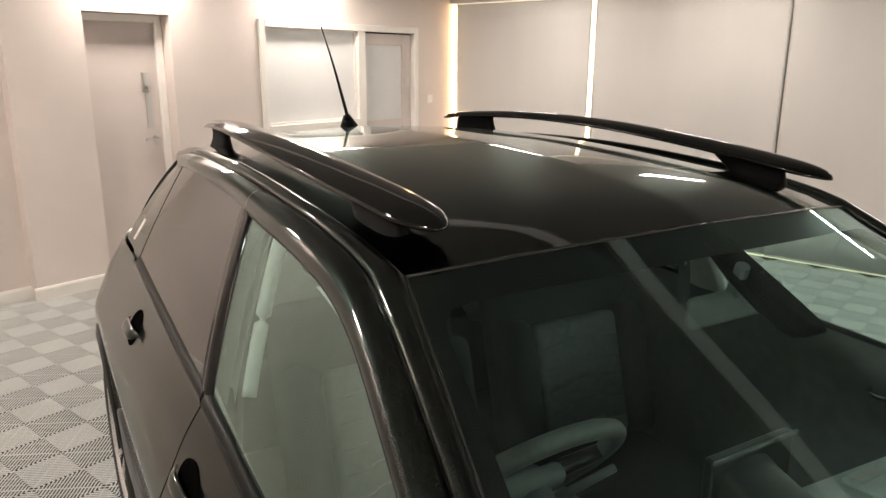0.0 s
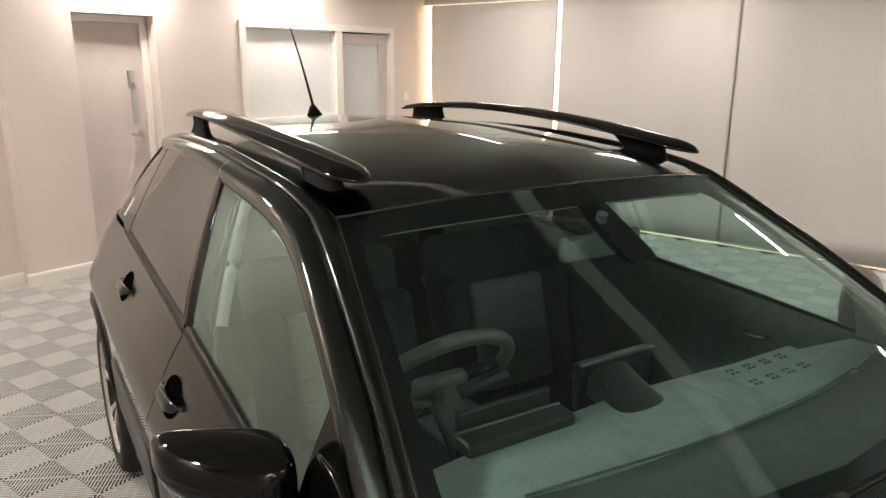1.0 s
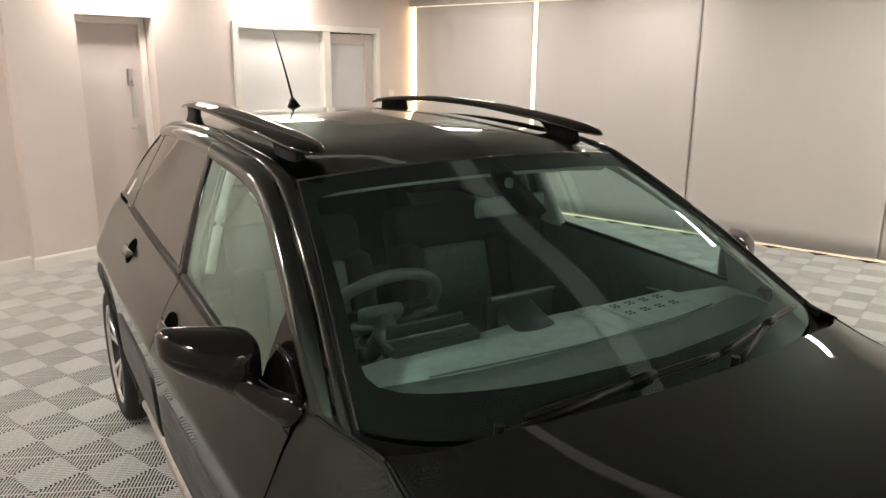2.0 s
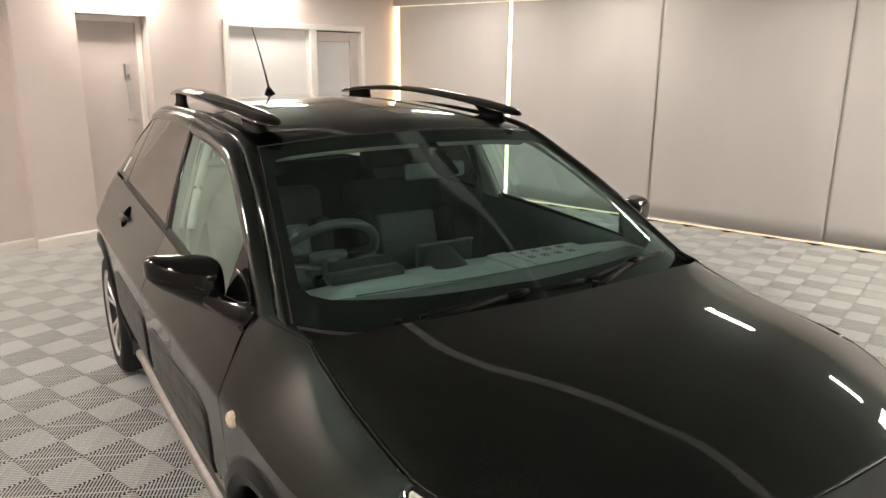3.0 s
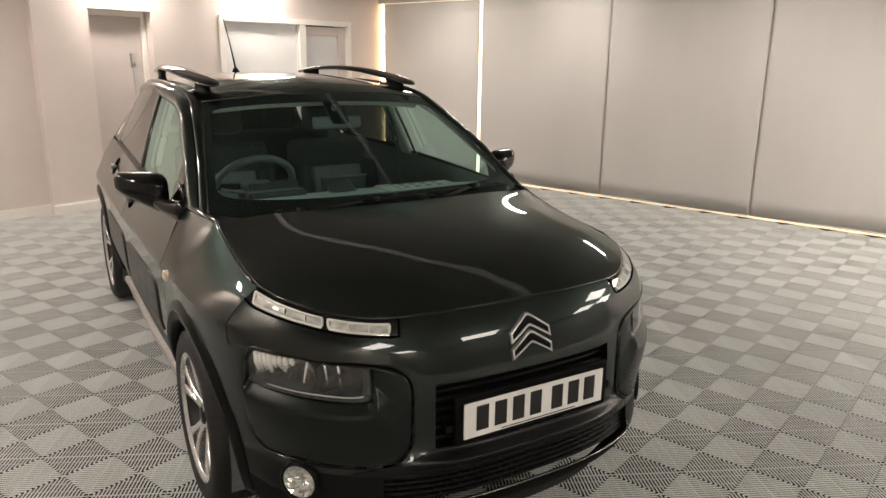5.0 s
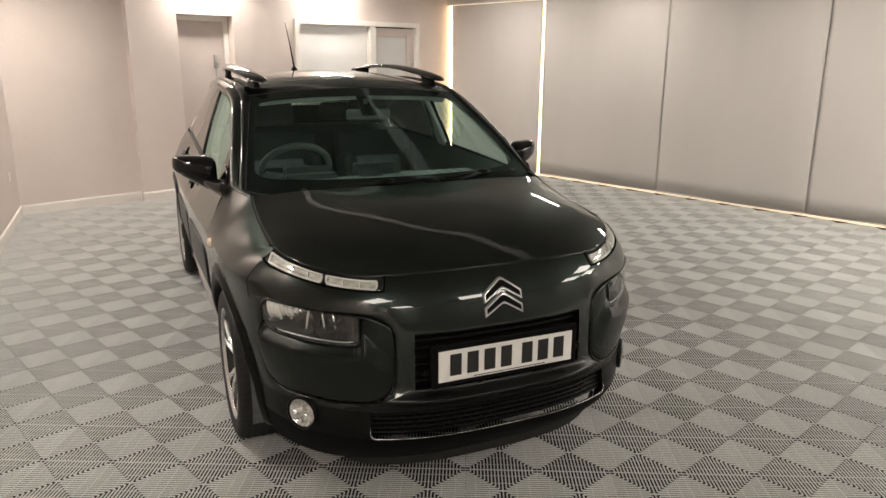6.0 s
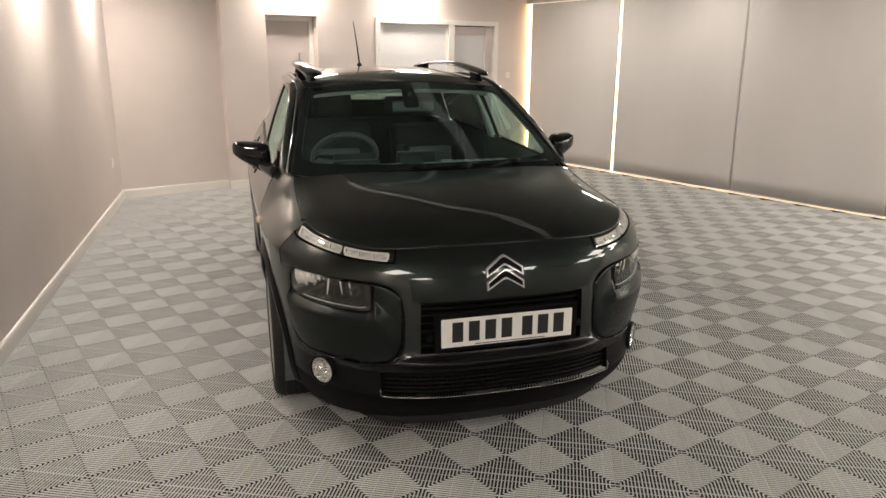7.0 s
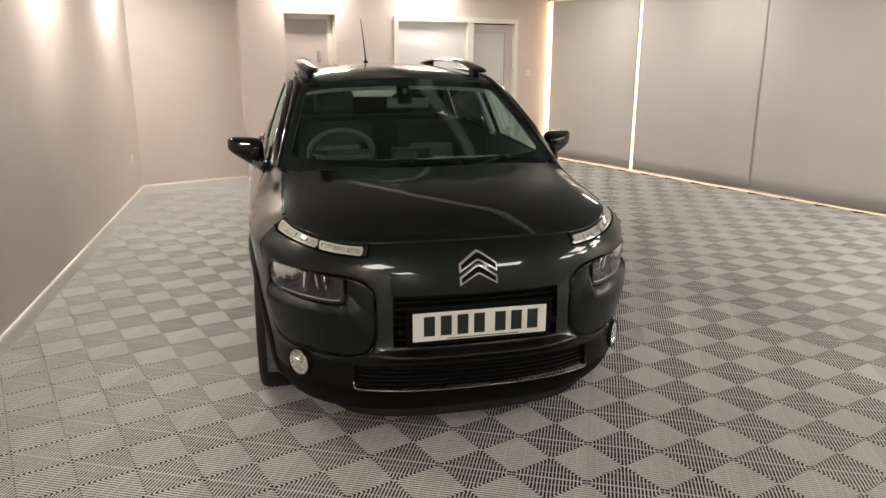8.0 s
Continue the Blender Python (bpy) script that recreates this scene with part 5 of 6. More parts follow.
# ---- door mirrors ----
for side in BOTH:
    rows = []
    cx, cy, cz = 0.863, -0.718, 1.050
    for a in np.linspace(-math.pi / 2, math.pi / 2, 30):
        row = []
        sn = math.sin(a)
        e = 2.3 if sn < 0 else 5.0
        r = max(1 - abs(sn) ** e, 0.0) ** (1 / e)
        for k in np.linspace(0, 2 * math.pi, 56, endpoint=False):
            c, s = math.cos(k), math.sin(k)
            q = (abs(c) ** 4.6 + abs(s) ** 4.6) ** (-1 / 4.6)
            w = c * q * r
            step = 0.94 if s < -0.12 and sn < 0 else 1.0
            tall = (0.064 - 0.022 * w if s > 0 else 0.062 - 0.030 * w) * s * q * r
            back = (0.078 * step if sn < 0 else 0.040) * sn
            row.append((cx + 0.093 * w, cy + back + 0.050 * w, cz + tall + 0.022 * w))
        rows.append(row)
    m_ob = sheet("door_mirror", mirror(rows, side), GLOSSB, CAR, 0.0, "gloss black door mirror", wrap=True, inside=(side * cx, cy, cz))
    # dark joint at the housing's inner end
    joint = [(cx - 0.070 + 0.002 * math.cos(k), cy - 0.046 - 0.012 * math.cos(k), cz - 0.018 + 0.040 * math.sin(k)) for k in np.linspace(-1.5, 1.5, 9)]
    tube("housing_joint", mirror(joint, side), 0.0030, SATIN, m_ob, "narrow joint in the mirror housing", 6)
    arm = spline([(0.744, -0.962, 0.998), (0.764, -0.920, 0.990), (0.790, -0.850, 0.993), (0.818, -0.772, 1.008)], 14)
    rows = []
    for i, p in enumerate(arm):
        f = i / 13
        h, d = (0.040 - 0.012 * f) * (0.35 if i == 0 else 1.0), (0.030 - 0.006 * f) * (0.35 if i == 0 else 1.0)
        rows.append([(p[0] + 0.93 * d * math.cos(k), p[1] - 0.36 * d * math.cos(k), p[2] + h * math.sin(k)) for k in np.linspace(0, 2 * math.pi, 18, endpoint=False)])
    sheet("arm", mirror(rows, side), GLOSSB, m_ob, 0.0, "gloss black mirror arm", wrap=True, inside=(side * 0.78, -0.85, 0.985))
    g = [[(cx + 0.078 * c * r, cy + 0.047 + 0.05 * c * r, cz + 0.018 * c * r + 0.042 * s * r) for c, s in [(math.cos(k), math.sin(k)) for k in np.linspace(0, 2 * math.pi, 30, endpoint=False)]] for r in (1.0, 0.5, 0.01)]
    sheet("mirror_glass", mirror(g, side), CHROME, m_ob, 0.0, "mirror glass", wrap=True, inside=(side * cx, cy - 0.1, cz))

# ---- roof bars and aerial ----
for side in BOTH:
    ys = np.concatenate([-0.448 + 0.09 * (1 - np.cos(np.linspace(0, math.pi / 2, 16))), np.linspace(-0.33, 1.05, 38), 1.132 - 0.07 * (1 - np.cos(np.linspace(math.pi / 2, 0, 12)))])
    top_z = smooth1((-0.448, -0.40, -0.2, 0.2, 0.6, 0.95, 1.13), (1.450, 1.457, 1.478, 1.503, 1.508, 1.490, 1.468))
    mid_s = smooth1((-0.445, 0.0, 0.5, 1.13), (0.490, 0.509, 0.505, 0.455))
    wide = smooth1((-0.448, -0.30, 0.1, 0.7, 1.05, 1.13), (0.042, 0.050, 0.052, 0.042, 0.031, 0.026))
    tall = smooth1((-0.448, -0.1, 0.8, 1.13), (0.025, 0.026, 0.022, 0.017))
    rows = []
    for y in ys:
        blunt = math.sqrt(max(1 - max(1 - (y + 0.448) / 0.09, 1 - (1.132 - y) / 0.07, 0.0) ** 2, 0.0004))
        w, h0, s0, z0 = float(wide(y)) * blunt, float(tall(y)), float(mid_s(y)), float(top_z(y))
        h = h0 * blunt ** 0.8
        rows.append([(s0 + w * math.cos(k), y, z0 - 0.85 * h0 + h * (0.85 if math.sin(k) > 0 else 0.30) * math.sin(k) - 0.10 * max(0.0, w * math.cos(k))) for k in np.linspace(0, 2 * math.pi, 22, endpoint=False)])
    bar = sheet("roof_bar", mirror(rows, side), GLOSSB, CAR, 0.0, "gloss black arched roof bar", wrap=True, inside=(side * 0.5, 0.3, 1.49))
    for ya, yb, la, lb in ((-0.33, -0.10, -0.34, -0.19), (0.84, 1.02, 0.82, 1.06)):
        rows = []
        for f in np.linspace(0, 1, 6):
            y0, y1 = la + (ya + 0.0 - la) * f, lb + (yb - lb) * f
            row = []
            for k in np.linspace(0, 2 * math.pi, 28, endpoint=False):
                c, s = math.cos(k), math.sin(k)
                q = (abs(c) ** 3 + abs(s) ** 3) ** (-1 / 3)
                y = (y0 + y1) / 2 + (y1 - y0) / 2 * c * q
                s0 = float(mid_s(y)) - 0.006 * f
                zr = np.interp(y, roof_side[:, 1], roof_side[:, 2]) + 0.004
                z = zr + (float(top_z(y)) - 0.014 - zr) * f
                row.append((s0 + (0.028 - 0.010 * math.sin(f * math.pi)) * s * q, y, z))
            rows.append(row)
        sheet("foot", mirror(rows, side), MATTE, bar, 0.0, "roof bar foot", wrap=True, inside=(side * 0.5, (ya + yb) / 2, 1.42))

aerial = part("aerial_base", cylinder(0.034, 0.012, (0, 1.03, 1.440), (0, 1.05, 1.482), 20), SATIN, CAR, "black roof aerial with a leaning mast", smooth=True)
tube("mast", spline([(0, 1.04, 1.475), (0, 1.065, 1.515), (-0.002, 1.15, 1.65), (-0.006, 1.25, 1.79)], 14), np.linspace(0.0065, 0.0022, 14), SATIN, aerial, "thin flexible mast", 8)

# dark skirt added under the nose to deepen the shade on the floor
T_SKIRT = t_s(0.64)
skirt = [[B(t, 0.185, -0.022) + np.array([0, 0.018 * f, -0.062 * f * (1 - (t / T_SKIRT) ** 5)]) for t in np.linspace(0, T_SKIRT, 40)] for f in (0.0, 0.35, 0.7, 1.0)]
sheet("shade_skirt", whole(skirt), RUBBER, CAR, 0.006, "dark skirt added under the bumper to deepen the shade")

# ---- wipers ----
def over_glass(x, y, up):
    """A point above the windscreen at x and y."""
    u = x / 0.69
    best = min((screen_at(max(-1, min(1, u)), v) for v in np.linspace(0, 0.4, 60)), key=lambda p: abs(p[1] - y))
    return (x, y, best[2] + up)


def wiper(pivot, tip_a, tip_b, at):
    """An arm from its pivot to a clip on a blade that lies on the glass from tip_a to tip_b."""
    a, e = np.array(tip_a), np.array(tip_b)
    d = (e - a) / np.linalg.norm(e - a)
    hinge = a + (e - a) * at + np.array([0, -0.010, 0.010])
    p = np.array(pivot)
    arm = tube("wiper", [tuple(p), tuple(p + (hinge - p) * 0.3), tuple(hinge)], (0.011, 0.009, 0.006), SATIN, CAR, "black windscreen wiper", 8)
    part("pivot_cap", cylinder(0.013, 0.010, tuple(p - np.array([0, 0, 0.03])), tuple(p + np.array([0, 0, 0.030])), 14), SATIN, arm)
    tube("blade_clip", [tuple(hinge - d * 0.035), tuple(hinge), tuple(hinge + d * 0.035)], (0.008, 0.012, 0.008), SATIN, arm, "", 8)
    tube("blade", [tuple(a + (e - a) * f) for f in np.linspace(0, 1, 12)], (0.006,) + (0.0085,) * 10 + (0.006,), SATIN, arm, "rubber wiper blade", 8)


wiper((0.15, -1.262, 1.000), over_glass(0.60, -1.115, 0.010), over_glass(0.16, -1.222, 0.010), 0.45)
wiper((-0.47, -1.222, 0.988), over_glass(0.135, -1.228, 0.010), over_glass(-0.40, -1.212, 0.010), 0.45)

# ---- cabin ----
part("cabin_floor", box(-0.68, 0.68, -1.15, 1.6, 0.28, 0.34), CABIN, CAR, "dark cabin floor")
part("bulkhead", box(-0.70, 0.70, -1.20, -1.12, 0.30, 0.93), CABIN, CAR)
part("boot_wall", box(-0.62, 0.62, 1.60, 1.66, 0.30, 1.0), CABIN, CAR)
for side in BOTH:
    rows = [[B(t_y(y), z, -0.055) for y in np.linspace(-0.98, 1.30, 20)] for z in np.linspace(0.34, 0.95, 8)] + [[B(t_y(y), float(BELT(y)), -0.012) for y in np.linspace(-0.98, 1.30, 20)]]
    sheet("door_trim", mirror(rows, side), CABIN, CAR, 0.0, "dark door trim panel")
    rows = []
    for v in np.linspace(0.10, 1.0, 24):
        a = screen_at(0.945, v) + np.array([0, 0.010, -0.012])
        e = G(a[1] + 0.17, 0.83, -0.020)
        m = (a + e) / 2 + np.array([-0.030, -0.01, -0.010])
        rows.append([(1 - f) ** 2 * a + 2 * f * (1 - f) * m + f * f * e for f in np.linspace(0, 1, 8)])
    sheet("pillar_trim", mirror(rows, side), LINER, CAR, 0.0, "light grey pillar trim")
    rows = [[G(y, 0.88, -0.03 - 0.05 * q) + np.array([0, 0, 0.02 * q]) for y in np.linspace(-0.36, 1.25, 30)] for q in (0.0, 1.0)]
    sheet("roof_trim", mirror(rows, side), LINER, CAR, 0.0, "light grey roof edge trim")
    rows = [[G(y, f, -0.028) for y in np.linspace(-0.98, -0.80, 8)] for f in np.linspace(0.0, 0.86, 6)]
    sheet("corner_trim", mirror(rows, side), CABIN, CAR, 0.0, "dark corner trim beside the dashboard")
    rows = [[G(y + 0.095 * f, f * 0.98, -0.03) for y in (-0.03, 0.03, 0.10)] for f in np.linspace(0, 1, 8)]
    sheet("pillar_cover", mirror(rows, side), CABIN, CAR, 0.0, "dark inner pillar cover")
    rows = [[G(y + 0.095 * f, f * 0.98, -0.046 - 0.012 * math.sin(q * math.pi)) for q, y in ((0, -0.03), (0.5, 0.035), (1, 0.10))] for f in np.linspace(0, 1, 8)]
    sheet("pillar_lining", mirror(rows, side), LINER, CAR, 0.0, "light grey inner pillar lining")
    strip = [G(-0.055 + 0.095 * f, 0.06 + 0.80 * f, -0.062) for f in np.linspace(0, 1, 20)]
    tube("pillar_trim", mirror(strip, side), 0.015, LINER, CAR, "light grey pillar trim", 12)
lin = whole(roof_half) * np.array([0.98, 1, 1]) + np.array([0, 0.02, -0.03])
sheet("headlining", lin, LINER, CAR, 0.0, "light grey headlining")

rows = []
for d, e in ((0.0, 0.0), (0.006, -0.016), (0.03, -0.030), (0.10, -0.022)):
    rows.append([screen_at(u, 0.95) + np.array([0, 0.02 + d, -0.012 + e]) for u in np.linspace(-0.9, 0.9, 30)])
sheet("header_trim", rows, LINER, CAR, 0.0, "light grey trim behind the top of the windscreen", inside=(0, 0, 1.6))
# dashboard: a long swept shelf
dash_front = spline([(0, -1.20, 0.985), (0.35, -1.17, 0.985), (0.58, -1.07, 0.985), (0.68, -1.0, 0.98)], 21)
dash_back = spline([(0, -0.73, 0.978), (0.35, -0.755, 0.978), (0.56, -0.78, 0.977), (0.72, -0.80, 0.975)], 21)
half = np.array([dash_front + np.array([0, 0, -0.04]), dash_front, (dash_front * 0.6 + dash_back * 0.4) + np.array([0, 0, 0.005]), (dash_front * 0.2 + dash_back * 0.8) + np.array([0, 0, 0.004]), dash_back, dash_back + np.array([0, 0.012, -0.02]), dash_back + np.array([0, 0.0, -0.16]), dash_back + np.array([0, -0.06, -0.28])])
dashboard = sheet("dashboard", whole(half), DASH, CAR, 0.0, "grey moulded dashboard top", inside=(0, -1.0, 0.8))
# glovebox lid with studs, on the passenger's side, and the strip beside it
lid = part("glovebox_lid", box(0.208, 0.505, -0.945, -0.765, 0.976, 0.990, 0.005), DASH, dashboard, "studded glovebox lid")
part("lid_strap", box(0.126, 0.203, -0.945, -0.757, 0.976, 0.9895, 0.004), DASH, dashboard, "smooth strap beside the lid")
part("buckle", box(0.132, 0.20, -0.790, -0.764, 0.985, 0.993, 0.003), SILLGREY, dashboard, "pale strap buckle")
for i in range(4):
    for j in range(2):
        for dx, dy in ((0, 0), (0.015, 0), (0, 0.015), (0.015, 0.015)):
            x, y = 0.237 + i * 0.058 + dx, -0.866 + j * 0.060 + dy
            part("stud", cylinder(0.0050, 0.0042, (x, y, 0.9895), (x, y, 0.9925), 8), CABIN, lid)
# the air slot below the windscreen
slot = spline([(-0.45, -0.938, 0.993), (-0.10, -0.972, 0.997), (0.10, -0.972, 0.997), (0.30, -0.962, 0.996), (0.50, -0.930, 0.992)], 24)
tube("air_slot", slot, 0.0026, CABIN, dashboard, "dark air slot", 6)
vent_back = spline([(0, -0.975, 0.994), (0.30, -0.965, 0.993), (0.50, -0.930, 0.989), (0.655, -0.895, 0.985)], 21)
vent_front = dash_front * np.array([0.985, 1, 1]) + np.array([0, 0.010, 0.004])
rows = [vent_back + np.array([0, 0.004, -0.006]), vent_back] + [vent_back + (vent_front - vent_back) * f + np.array([0, 0, 0.004 * math.sin(f * math.pi)]) for f in (0.3, 0.6, 1.0)] + [vent_front + np.array([0, 0, -0.02])]
sheet("demister_panel", whole(np.array(rows)), VENT, dashboard, 0.0, "dark demister panel along the windscreen", inside=(0, -1.0, 0.8))
# instrument trough and display in front of the driver, and the middle touch screen with its hood
trough = part("instrument_trough", box(-0.455, -0.205, -0.785, -0.728, 0.975, 1.004, 0.008, 3), GAUGE, dashboard, "dark instrument trough")
part("rim", box(-0.452, -0.208, -0.738, -0.731, 1.001, 1.007, 0.002), CABIN, trough)
part("instrument_display", box(-0.44, -0.22, -0.722, -0.708, 0.94, 1.035, 0.004), GAUGE, dashboard, "black flat instrument display")
screen_ob = part("touch_screen", box(-0.088, 0.132, -0.662, -0.640, 0.92, 1.030, 0.006), GAUGE, dashboard, "black centre touch screen")
part("rim", box(-0.090, 0.134, -0.667, -0.661, 1.025, 1.033, 0.002), CABIN, screen_ob)
rows = []
for f in np.linspace(0, 1, 8):
    y, w, top = -0.665 - 0.155 * f, 0.062 + 0.014 * f ** 2, 1.018 - 0.036 * f ** 0.8
    rows.append([(-0.005 - 0.035 * f + w * math.cos(k), y, 0.955 + (top - 0.955) * max(math.sin(k), 0.0) ** 0.25) for k in np.linspace(0, math.pi, 15)])
sheet("screen_hood", rows, GAUGE, screen_ob, 0.0, "moulded hood behind the screen", inside=(0, -0.74, 0.9))
# door pulls inside
for side in BOTH:
    rows = [[(side * 0.772, -0.506 + 0.045 * math.cos(k) * q, 0.876 + 0.022 * math.sin(k) * q) for k in np.linspace(0, 2 * math.pi, 24, endpoint=False)] for q in (1.0, 0.6, 0.05)]
    tube("door_pull", [(side * 0.765, -0.550, 0.880), (side * 0.735, -0.540, 0.884), (side * 0.722, -0.506, 0.882), (side * 0.735, -0.470, 0.878), (side * 0.765, -0.462, 0.876)], 0.007, CHROME, CAR, "chrome inner door pull", 10)

# steering wheel
wheel_m = pose(-0.350, -0.490, 0.990, 130, 0, 0)
ring = [wheel_m @ Vector((0.177 * math.cos(k), 0.174 * math.sin(k), 0)) for k in np.linspace(0, 2 * math.pi, 48, endpoint=False)]
steering = tube("steering_wheel", ring, 0.0165, LEATHER, CAR, "black leather steering wheel", 12, closed=True)
hub = part("airbag_cover", box(-0.068, 0.068, -0.075, 0.035, -0.006, 0.034, 0.018, 3), CABIN, steering, "airbag cover", smooth=True)
hub.matrix_local = wheel_m
for k in (0.0, math.pi, -math.pi / 2):
    a, b = wheel_m @ Vector((0.06 * math.cos(k), 0.05 * math.sin(k), 0.005)), wheel_m @ Vector((0.174 * math.cos(k), 0.171 * math.sin(k), 0))
    tube("wheel_spoke", [a, (a + b) / 2, b], 0.016, DARKMETAL, steering, "", 8)
tube("steering_column", [wheel_m @ Vector((0, 0, 0.03)), wheel_m @ Vector((0, 0, 0.20))], 0.035, CABIN, steering)
for sx in (-1, 1):
    tube("stalk", [wheel_m @ Vector((sx * 0.03, 0, 0.05)), wheel_m @ Vector((sx * 0.16, 0.03, 0.04))], 0.008, CABIN, steering)


def cushion(x0, x1, y0, y1, z0, z1, lean=0.0, r=0.05):
    bm = box(x0, x1, y0, y1, z0, z1, r, 4)
    if lean:
        bmesh.ops.rotate(bm, cent=((x0 + x1) / 2, (y0 + y1) / 2, z0), matrix=Matrix.Rotation(math.radians(lean), 3, "X"), verts=bm.verts)
    return bm


for x in (-0.31, 0.31):
    seat = part("seat", cushion(x - 0.25, x + 0.25, -0.42, 0.10, 0.42, 0.58), FABRIC, CAR, "dark grey cloth front seat", smooth=True)
    part("backrest", cushion(x - 0.245, x + 0.245, 0.05, 0.18, 0.52, 1.12, -16), FABRIC, seat, "dark grey cloth backrest", smooth=True)
    panel = part("centre_panel", cushion(x - 0.15, x + 0.15, 0.032, 0.10, 0.60, 0.965, -16, 0.02), FABRIC_LIGHT, seat, "lighter grey quilted centre panel", smooth=True)
    lean = Matrix.Translation((x, 0.066, 0.60)) @ Matrix.Rotation(math.radians(-16), 4, "X")
    for k in range(5):
        z = 0.05 + 0.062 * k
        pts = [lean @ Vector((dx, -0.0345, z + dz)) for dx, dz in ((-0.13, 0.0), (-0.07, 0.004), (-0.05, 0.016), (0.05, 0.016), (0.07, 0.004), (0.13, 0.0))]
        tube("seam", pts, 0.0028, CABIN, panel, "", 6)
    for sx in (-1, 1):
        part("bolster", cushion(x + sx * 0.205 - 0.045, x + sx * 0.205 + 0.045, 0.0, 0.13, 0.58, 0.99, -16, 0.04), FABRIC, seat, "padded side bolster", smooth=True)
    part("headrest", cushion(x - 0.13, x + 0.13, 0.26, 0.36, 1.14, 1.30, -10, 0.04), FABRIC, seat, "cloth headrest", smooth=True)
    part("seat_base", box(x - 0.2, x + 0.2, -0.35, 0.1, 0.33, 0.44, 0.02), CABIN, seat)
rear = part("rear_bench", cushion(-0.62, 0.62, 0.72, 1.18, 0.44, 0.60), FABRIC, CAR, "dark grey cloth rear bench", smooth=True)
part("backrest", cushion(-0.60, 0.60, 1.12, 1.24, 0.55, 1.08, -18), FABRIC, rear, "dark grey cloth backrest", smooth=True)
for x in (-0.36, 0.36):
    part("headrest", cushion(x - 0.12, x + 0.12, 1.27, 1.35, 1.08, 1.22, -10, 0.04), FABRIC, rear, "cloth headrest", smooth=True)
part("centre_console", box(-0.10, 0.10, -0.72, 0.05, 0.36, 0.62, 0.03), CABIN, CAR, "dark centre console")
# mirror inside the screen and the sensor pod above it
rv = part("interior_mirror", box(-0.096, 0.140, -0.600, -0.575, 1.240, 1.296, 0.012, 3), CABIN, CAR, "black interior mirror", smooth=True)
part("stem", cylinder(0.014, 0.012, (0.01, -0.59, 1.29), (0, -0.61, 1.345), 12), CABIN, rv)
rows = []
for v, w, d in ((0.955, 0.030, 0.004), (0.94, 0.034, 0.018), (0.87, 0.036, 0.030), (0.78, 0.038, 0.030), (0.72, 0.038, 0.022), (0.700, 0.034, 0.012), (0.692, 0.026, 0.003)):
    row = []
    for k in np.linspace(0, math.pi, 13):
        p = screen_at(-0.012 - 0.10 * (0.95 - v) + w / 0.6 * math.cos(k), v)
        row.append(p + np.array([0, 0.45, -0.89]) * (0.004 + d * max(math.sin(k), 0.0) ** 0.5))
    rows.append(row)
sheet("sensor_pod", rows, MATTE, CAR, 0.0, "black camera housing behind the windscreen", inside=(0, -0.7, 1.4))
# front seat belts on the middle pillars
for side in BOTH:
    pts = np.array([G(0.085, 0.80, -0.050), G(0.075, 0.45, -0.062), G(0.07, 0.05, -0.080), (0.70, 0.10, 0.62)])
    rows = [[p + np.array([0, d, 0]) for d in (-0.022, 0.022)] for p in spline(pts, 14)]
    belt_ob = sheet("seat_belt", mirror(rows, side), CABIN, CAR, 0.002, "dark woven seat belt")
    p = mirror(G(0.075, 0.22, -0.078), side)
    part("tongue", box(p[0] - 0.006, p[0] + 0.006, p[1] - 0.022, p[1] + 0.022, p[2] - 0.016, p[2] + 0.016, 0.004), CHROME, belt_ob, "chrome belt tongue")
    # pale plate at the foot of the rear pillar
    rows = [[G(y - 0.03 * f, 0.08 + 0.26 * f, o) for y, o in ((1.262, -0.002), (1.265, 0.004), (1.285, 0.004), (1.288, -0.002))] for f in np.linspace(0, 1, 8)]
    sheet("pillar_plate", mirror(rows, side), TRIM, CAR, 0.0, "pale plate on the rear pillar")


# ---- floor tiles, last ----
CELL = 0.1985
SIDE = CELL * 2 ** 0.5


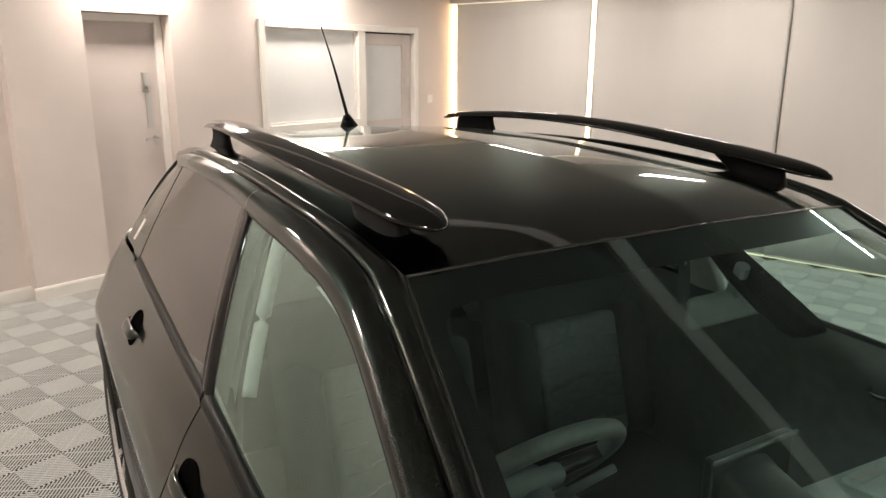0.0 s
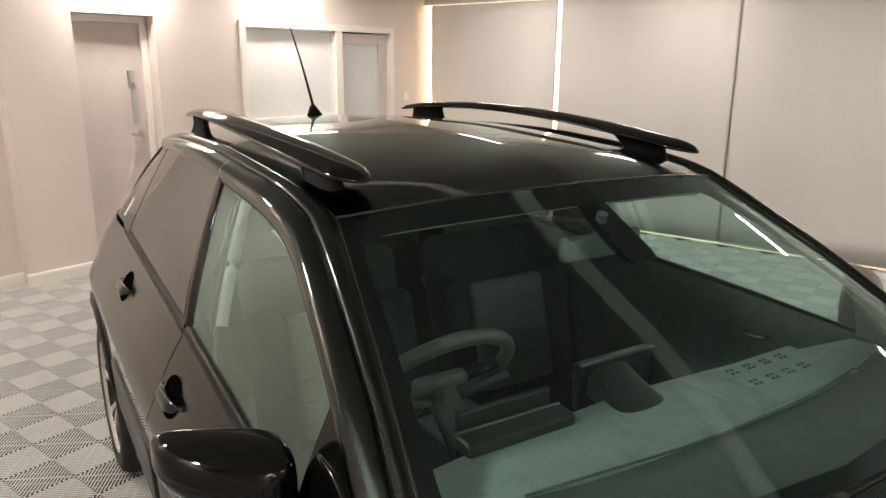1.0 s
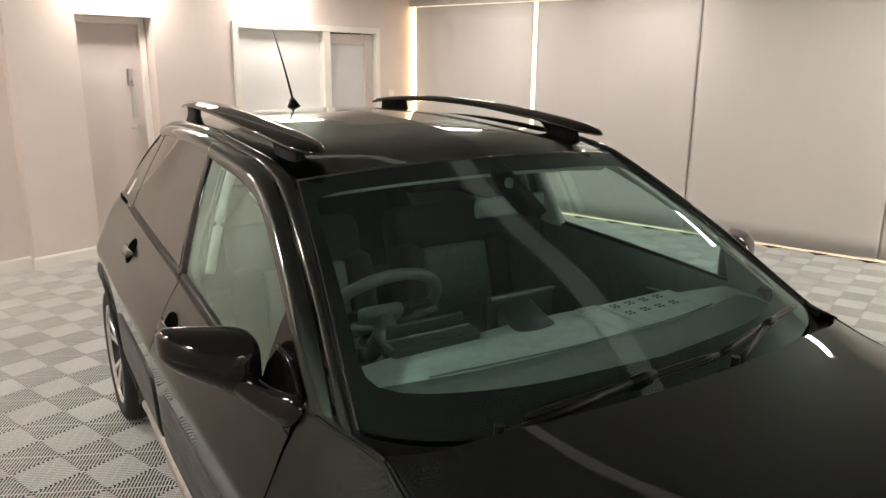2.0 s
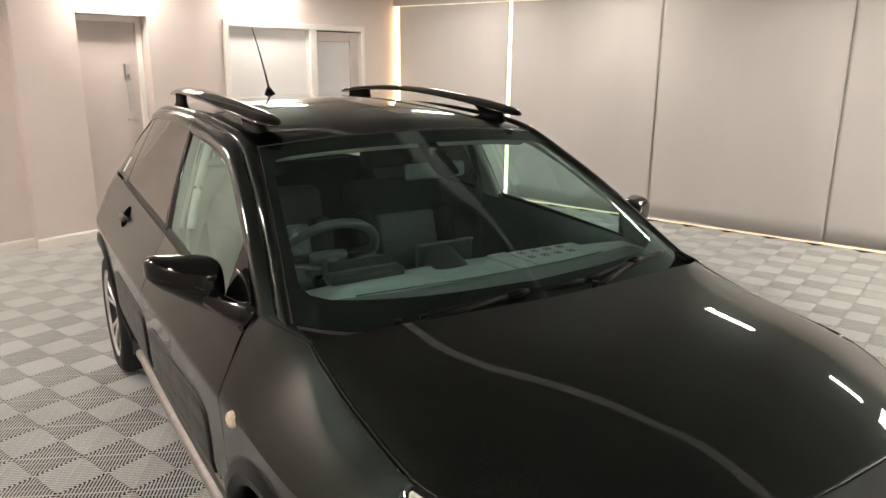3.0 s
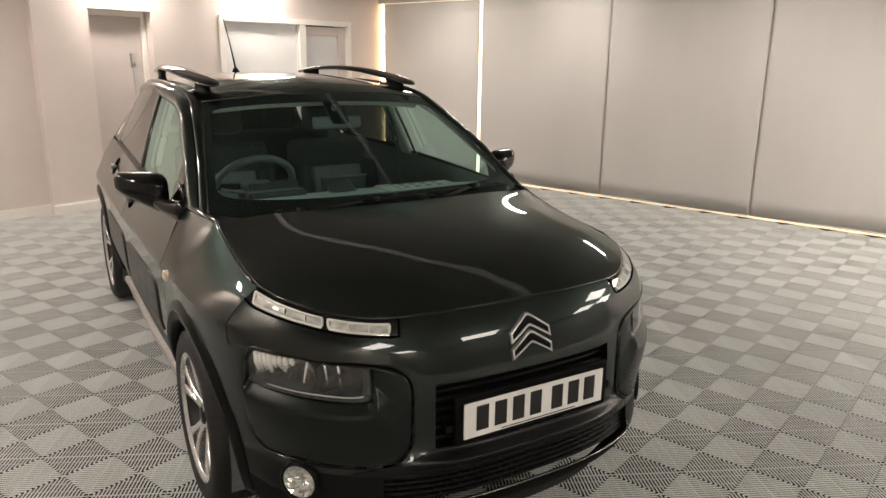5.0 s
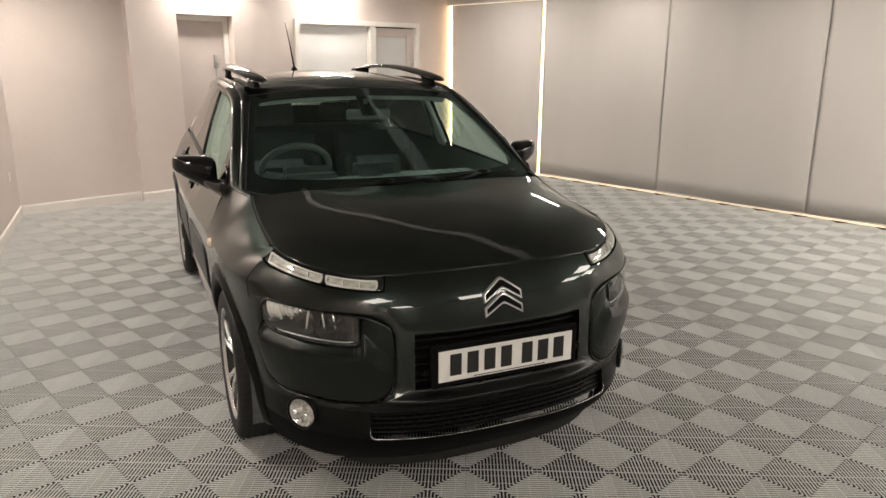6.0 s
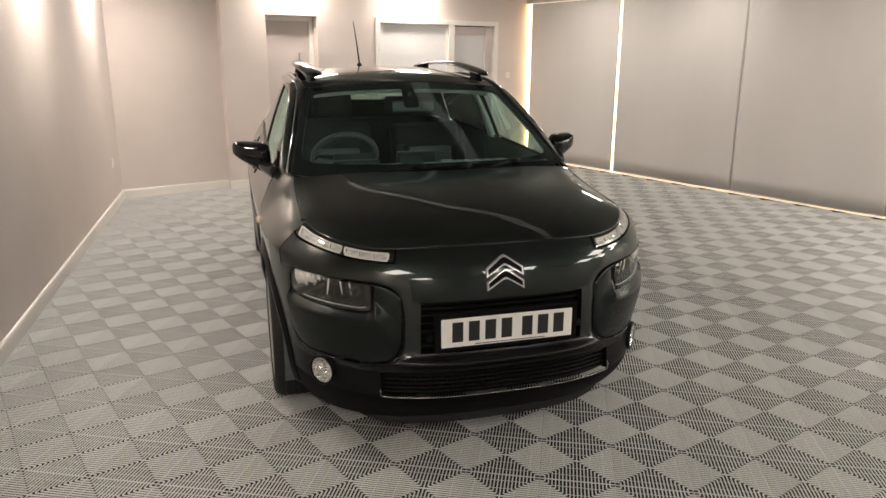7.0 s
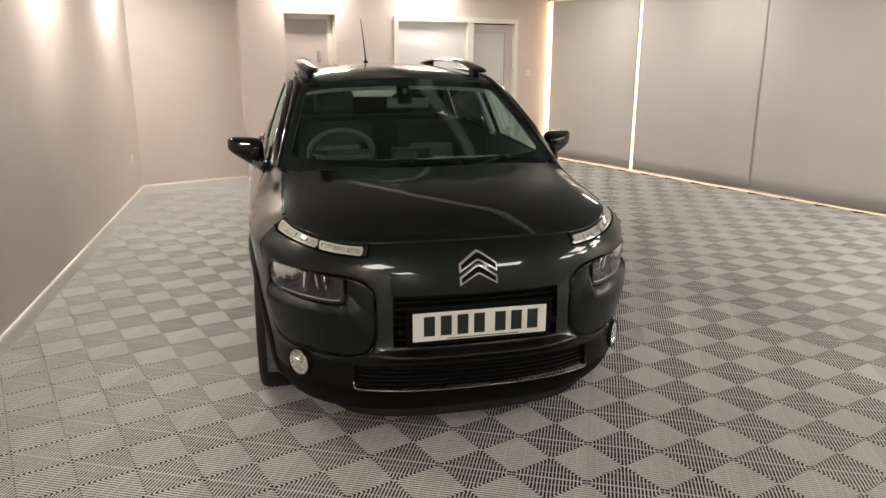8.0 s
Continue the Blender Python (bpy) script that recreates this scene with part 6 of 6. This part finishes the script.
def tile_mesh():
    """One plastic floor tile: four triangles of ribs that run from the diagonals out to the edges, tied by lower cross bars."""
    pitch, wide, deep, h = SIDE / 21, 0.0024, 0.0037, SIDE / 2 - 0.0006
    verts, faces = [], []

    def put(local, quads, turn):
        n = len(verts)
        c, s = ((1, 0), (0, 1), (-1, 0), (0, -1))[turn]
        verts.extend((x * c - y * s, x * s + y * c, z) for x, y, z in local)
        faces.extend(tuple(n + k for k in q) for q in quads)

    for turn in range(4):
        for k in range(-10, 11):
            y = k * pitch
            x0 = abs(y) + 0.0020
            if x0 > h - 0.006:
                continue
            put([(x0, y - wide, 0), (h, y - wide, 0), (h, y + wide, 0), (x0, y + wide, 0),
                 (x0, y - wide, -deep), (h, y - wide, -deep), (h, y + wide, -deep), (x0, y + wide, -deep)],
                [(0, 1, 2, 3), (4, 5, 1, 0), (5, 6, 2, 1), (6, 7, 3, 2), (7, 4, 0, 3)], turn)
        for x in (0.05, 0.10):
            r = x - 0.004
            put([(x, -r, -0.0034), (x + 0.0028, -r, -0.0034), (x + 0.0028, r, -0.0034), (x, r, -0.0034), (x, -r, -deep), (x, r, -deep)],
                [(0, 1, 2, 3), (4, 0, 3, 5)], turn)
        e = h - 0.0012
        put([(e, -e, -0.0012), (h, -h, -0.0012), (h, h, -0.0012), (e, e, -0.0012), (e, -e, -deep), (e, e, -deep)], [(0, 1, 2, 3), (4, 0, 3, 5)], turn)
    put([(-0.006, 0, -0.0008), (0, -0.006, -0.0008), (0.006, 0, -0.0008), (0, 0.006, -0.0008)], [(0, 1, 2, 3)], 0)
    return verts, faces


TV, TF = tile_mesh()
tile_me = bpy.data.meshes.new("tile")
tile_me.from_pydata(TV, [], TF)
tile_me.materials.append(TILE)
FLOOR = tagged(new("floor"), "grey ribbed interlocking plastic floor tiles laid chequerwise", "floor", kind="structure")
TU, TW = CELL * 0.459, -CELL * 0.160
near, far = [], []
for i in range(-26, 28):
    for j in range(-38, 24):
        if (i + j) % 2:
            continue
        u, v = TU + i * CELL, TW + j * CELL
        p = ROOM @ Vector((u, v, 0))
        if u > RIGHT - 0.1 or v > BACK + 0.25 or p.x < -2.36 or v < -7.45:
            continue
        d = math.hypot(p.x - 0.1, (p.y + 2.2) * 0.9)
        under = abs(p.x) < 0.62 and -1.75 < p.y < 1.6
        (far if under else near).append((d, u, v))
near.sort()
far += near[300:]
for d, u, v in near[:300]:
    ob = new("tile", tile_me)
    ob.parent = FLOOR
    ob.matrix_local = ROOM @ pose(u, v, 0, 0, 0, 45)
verts, faces = [], []
base = np.array([tuple(pose(0, 0, 0, 0, 0, 45) @ Vector(p)) for p in TV])
for d, u, v in far:
    n = len(verts)
    verts += (base + np.array([u, v, 0])).tolist()
    faces += [tuple(n + k for k in f) for f in TF]
me = bpy.data.meshes.new("far_tiles")
me.from_pydata(verts, [], faces)
me.materials.append(TILE)
ob = tagged(new("far_tiles", me), kind="stuff")
ob.parent = FLOOR
ob.matrix_local = ROOM
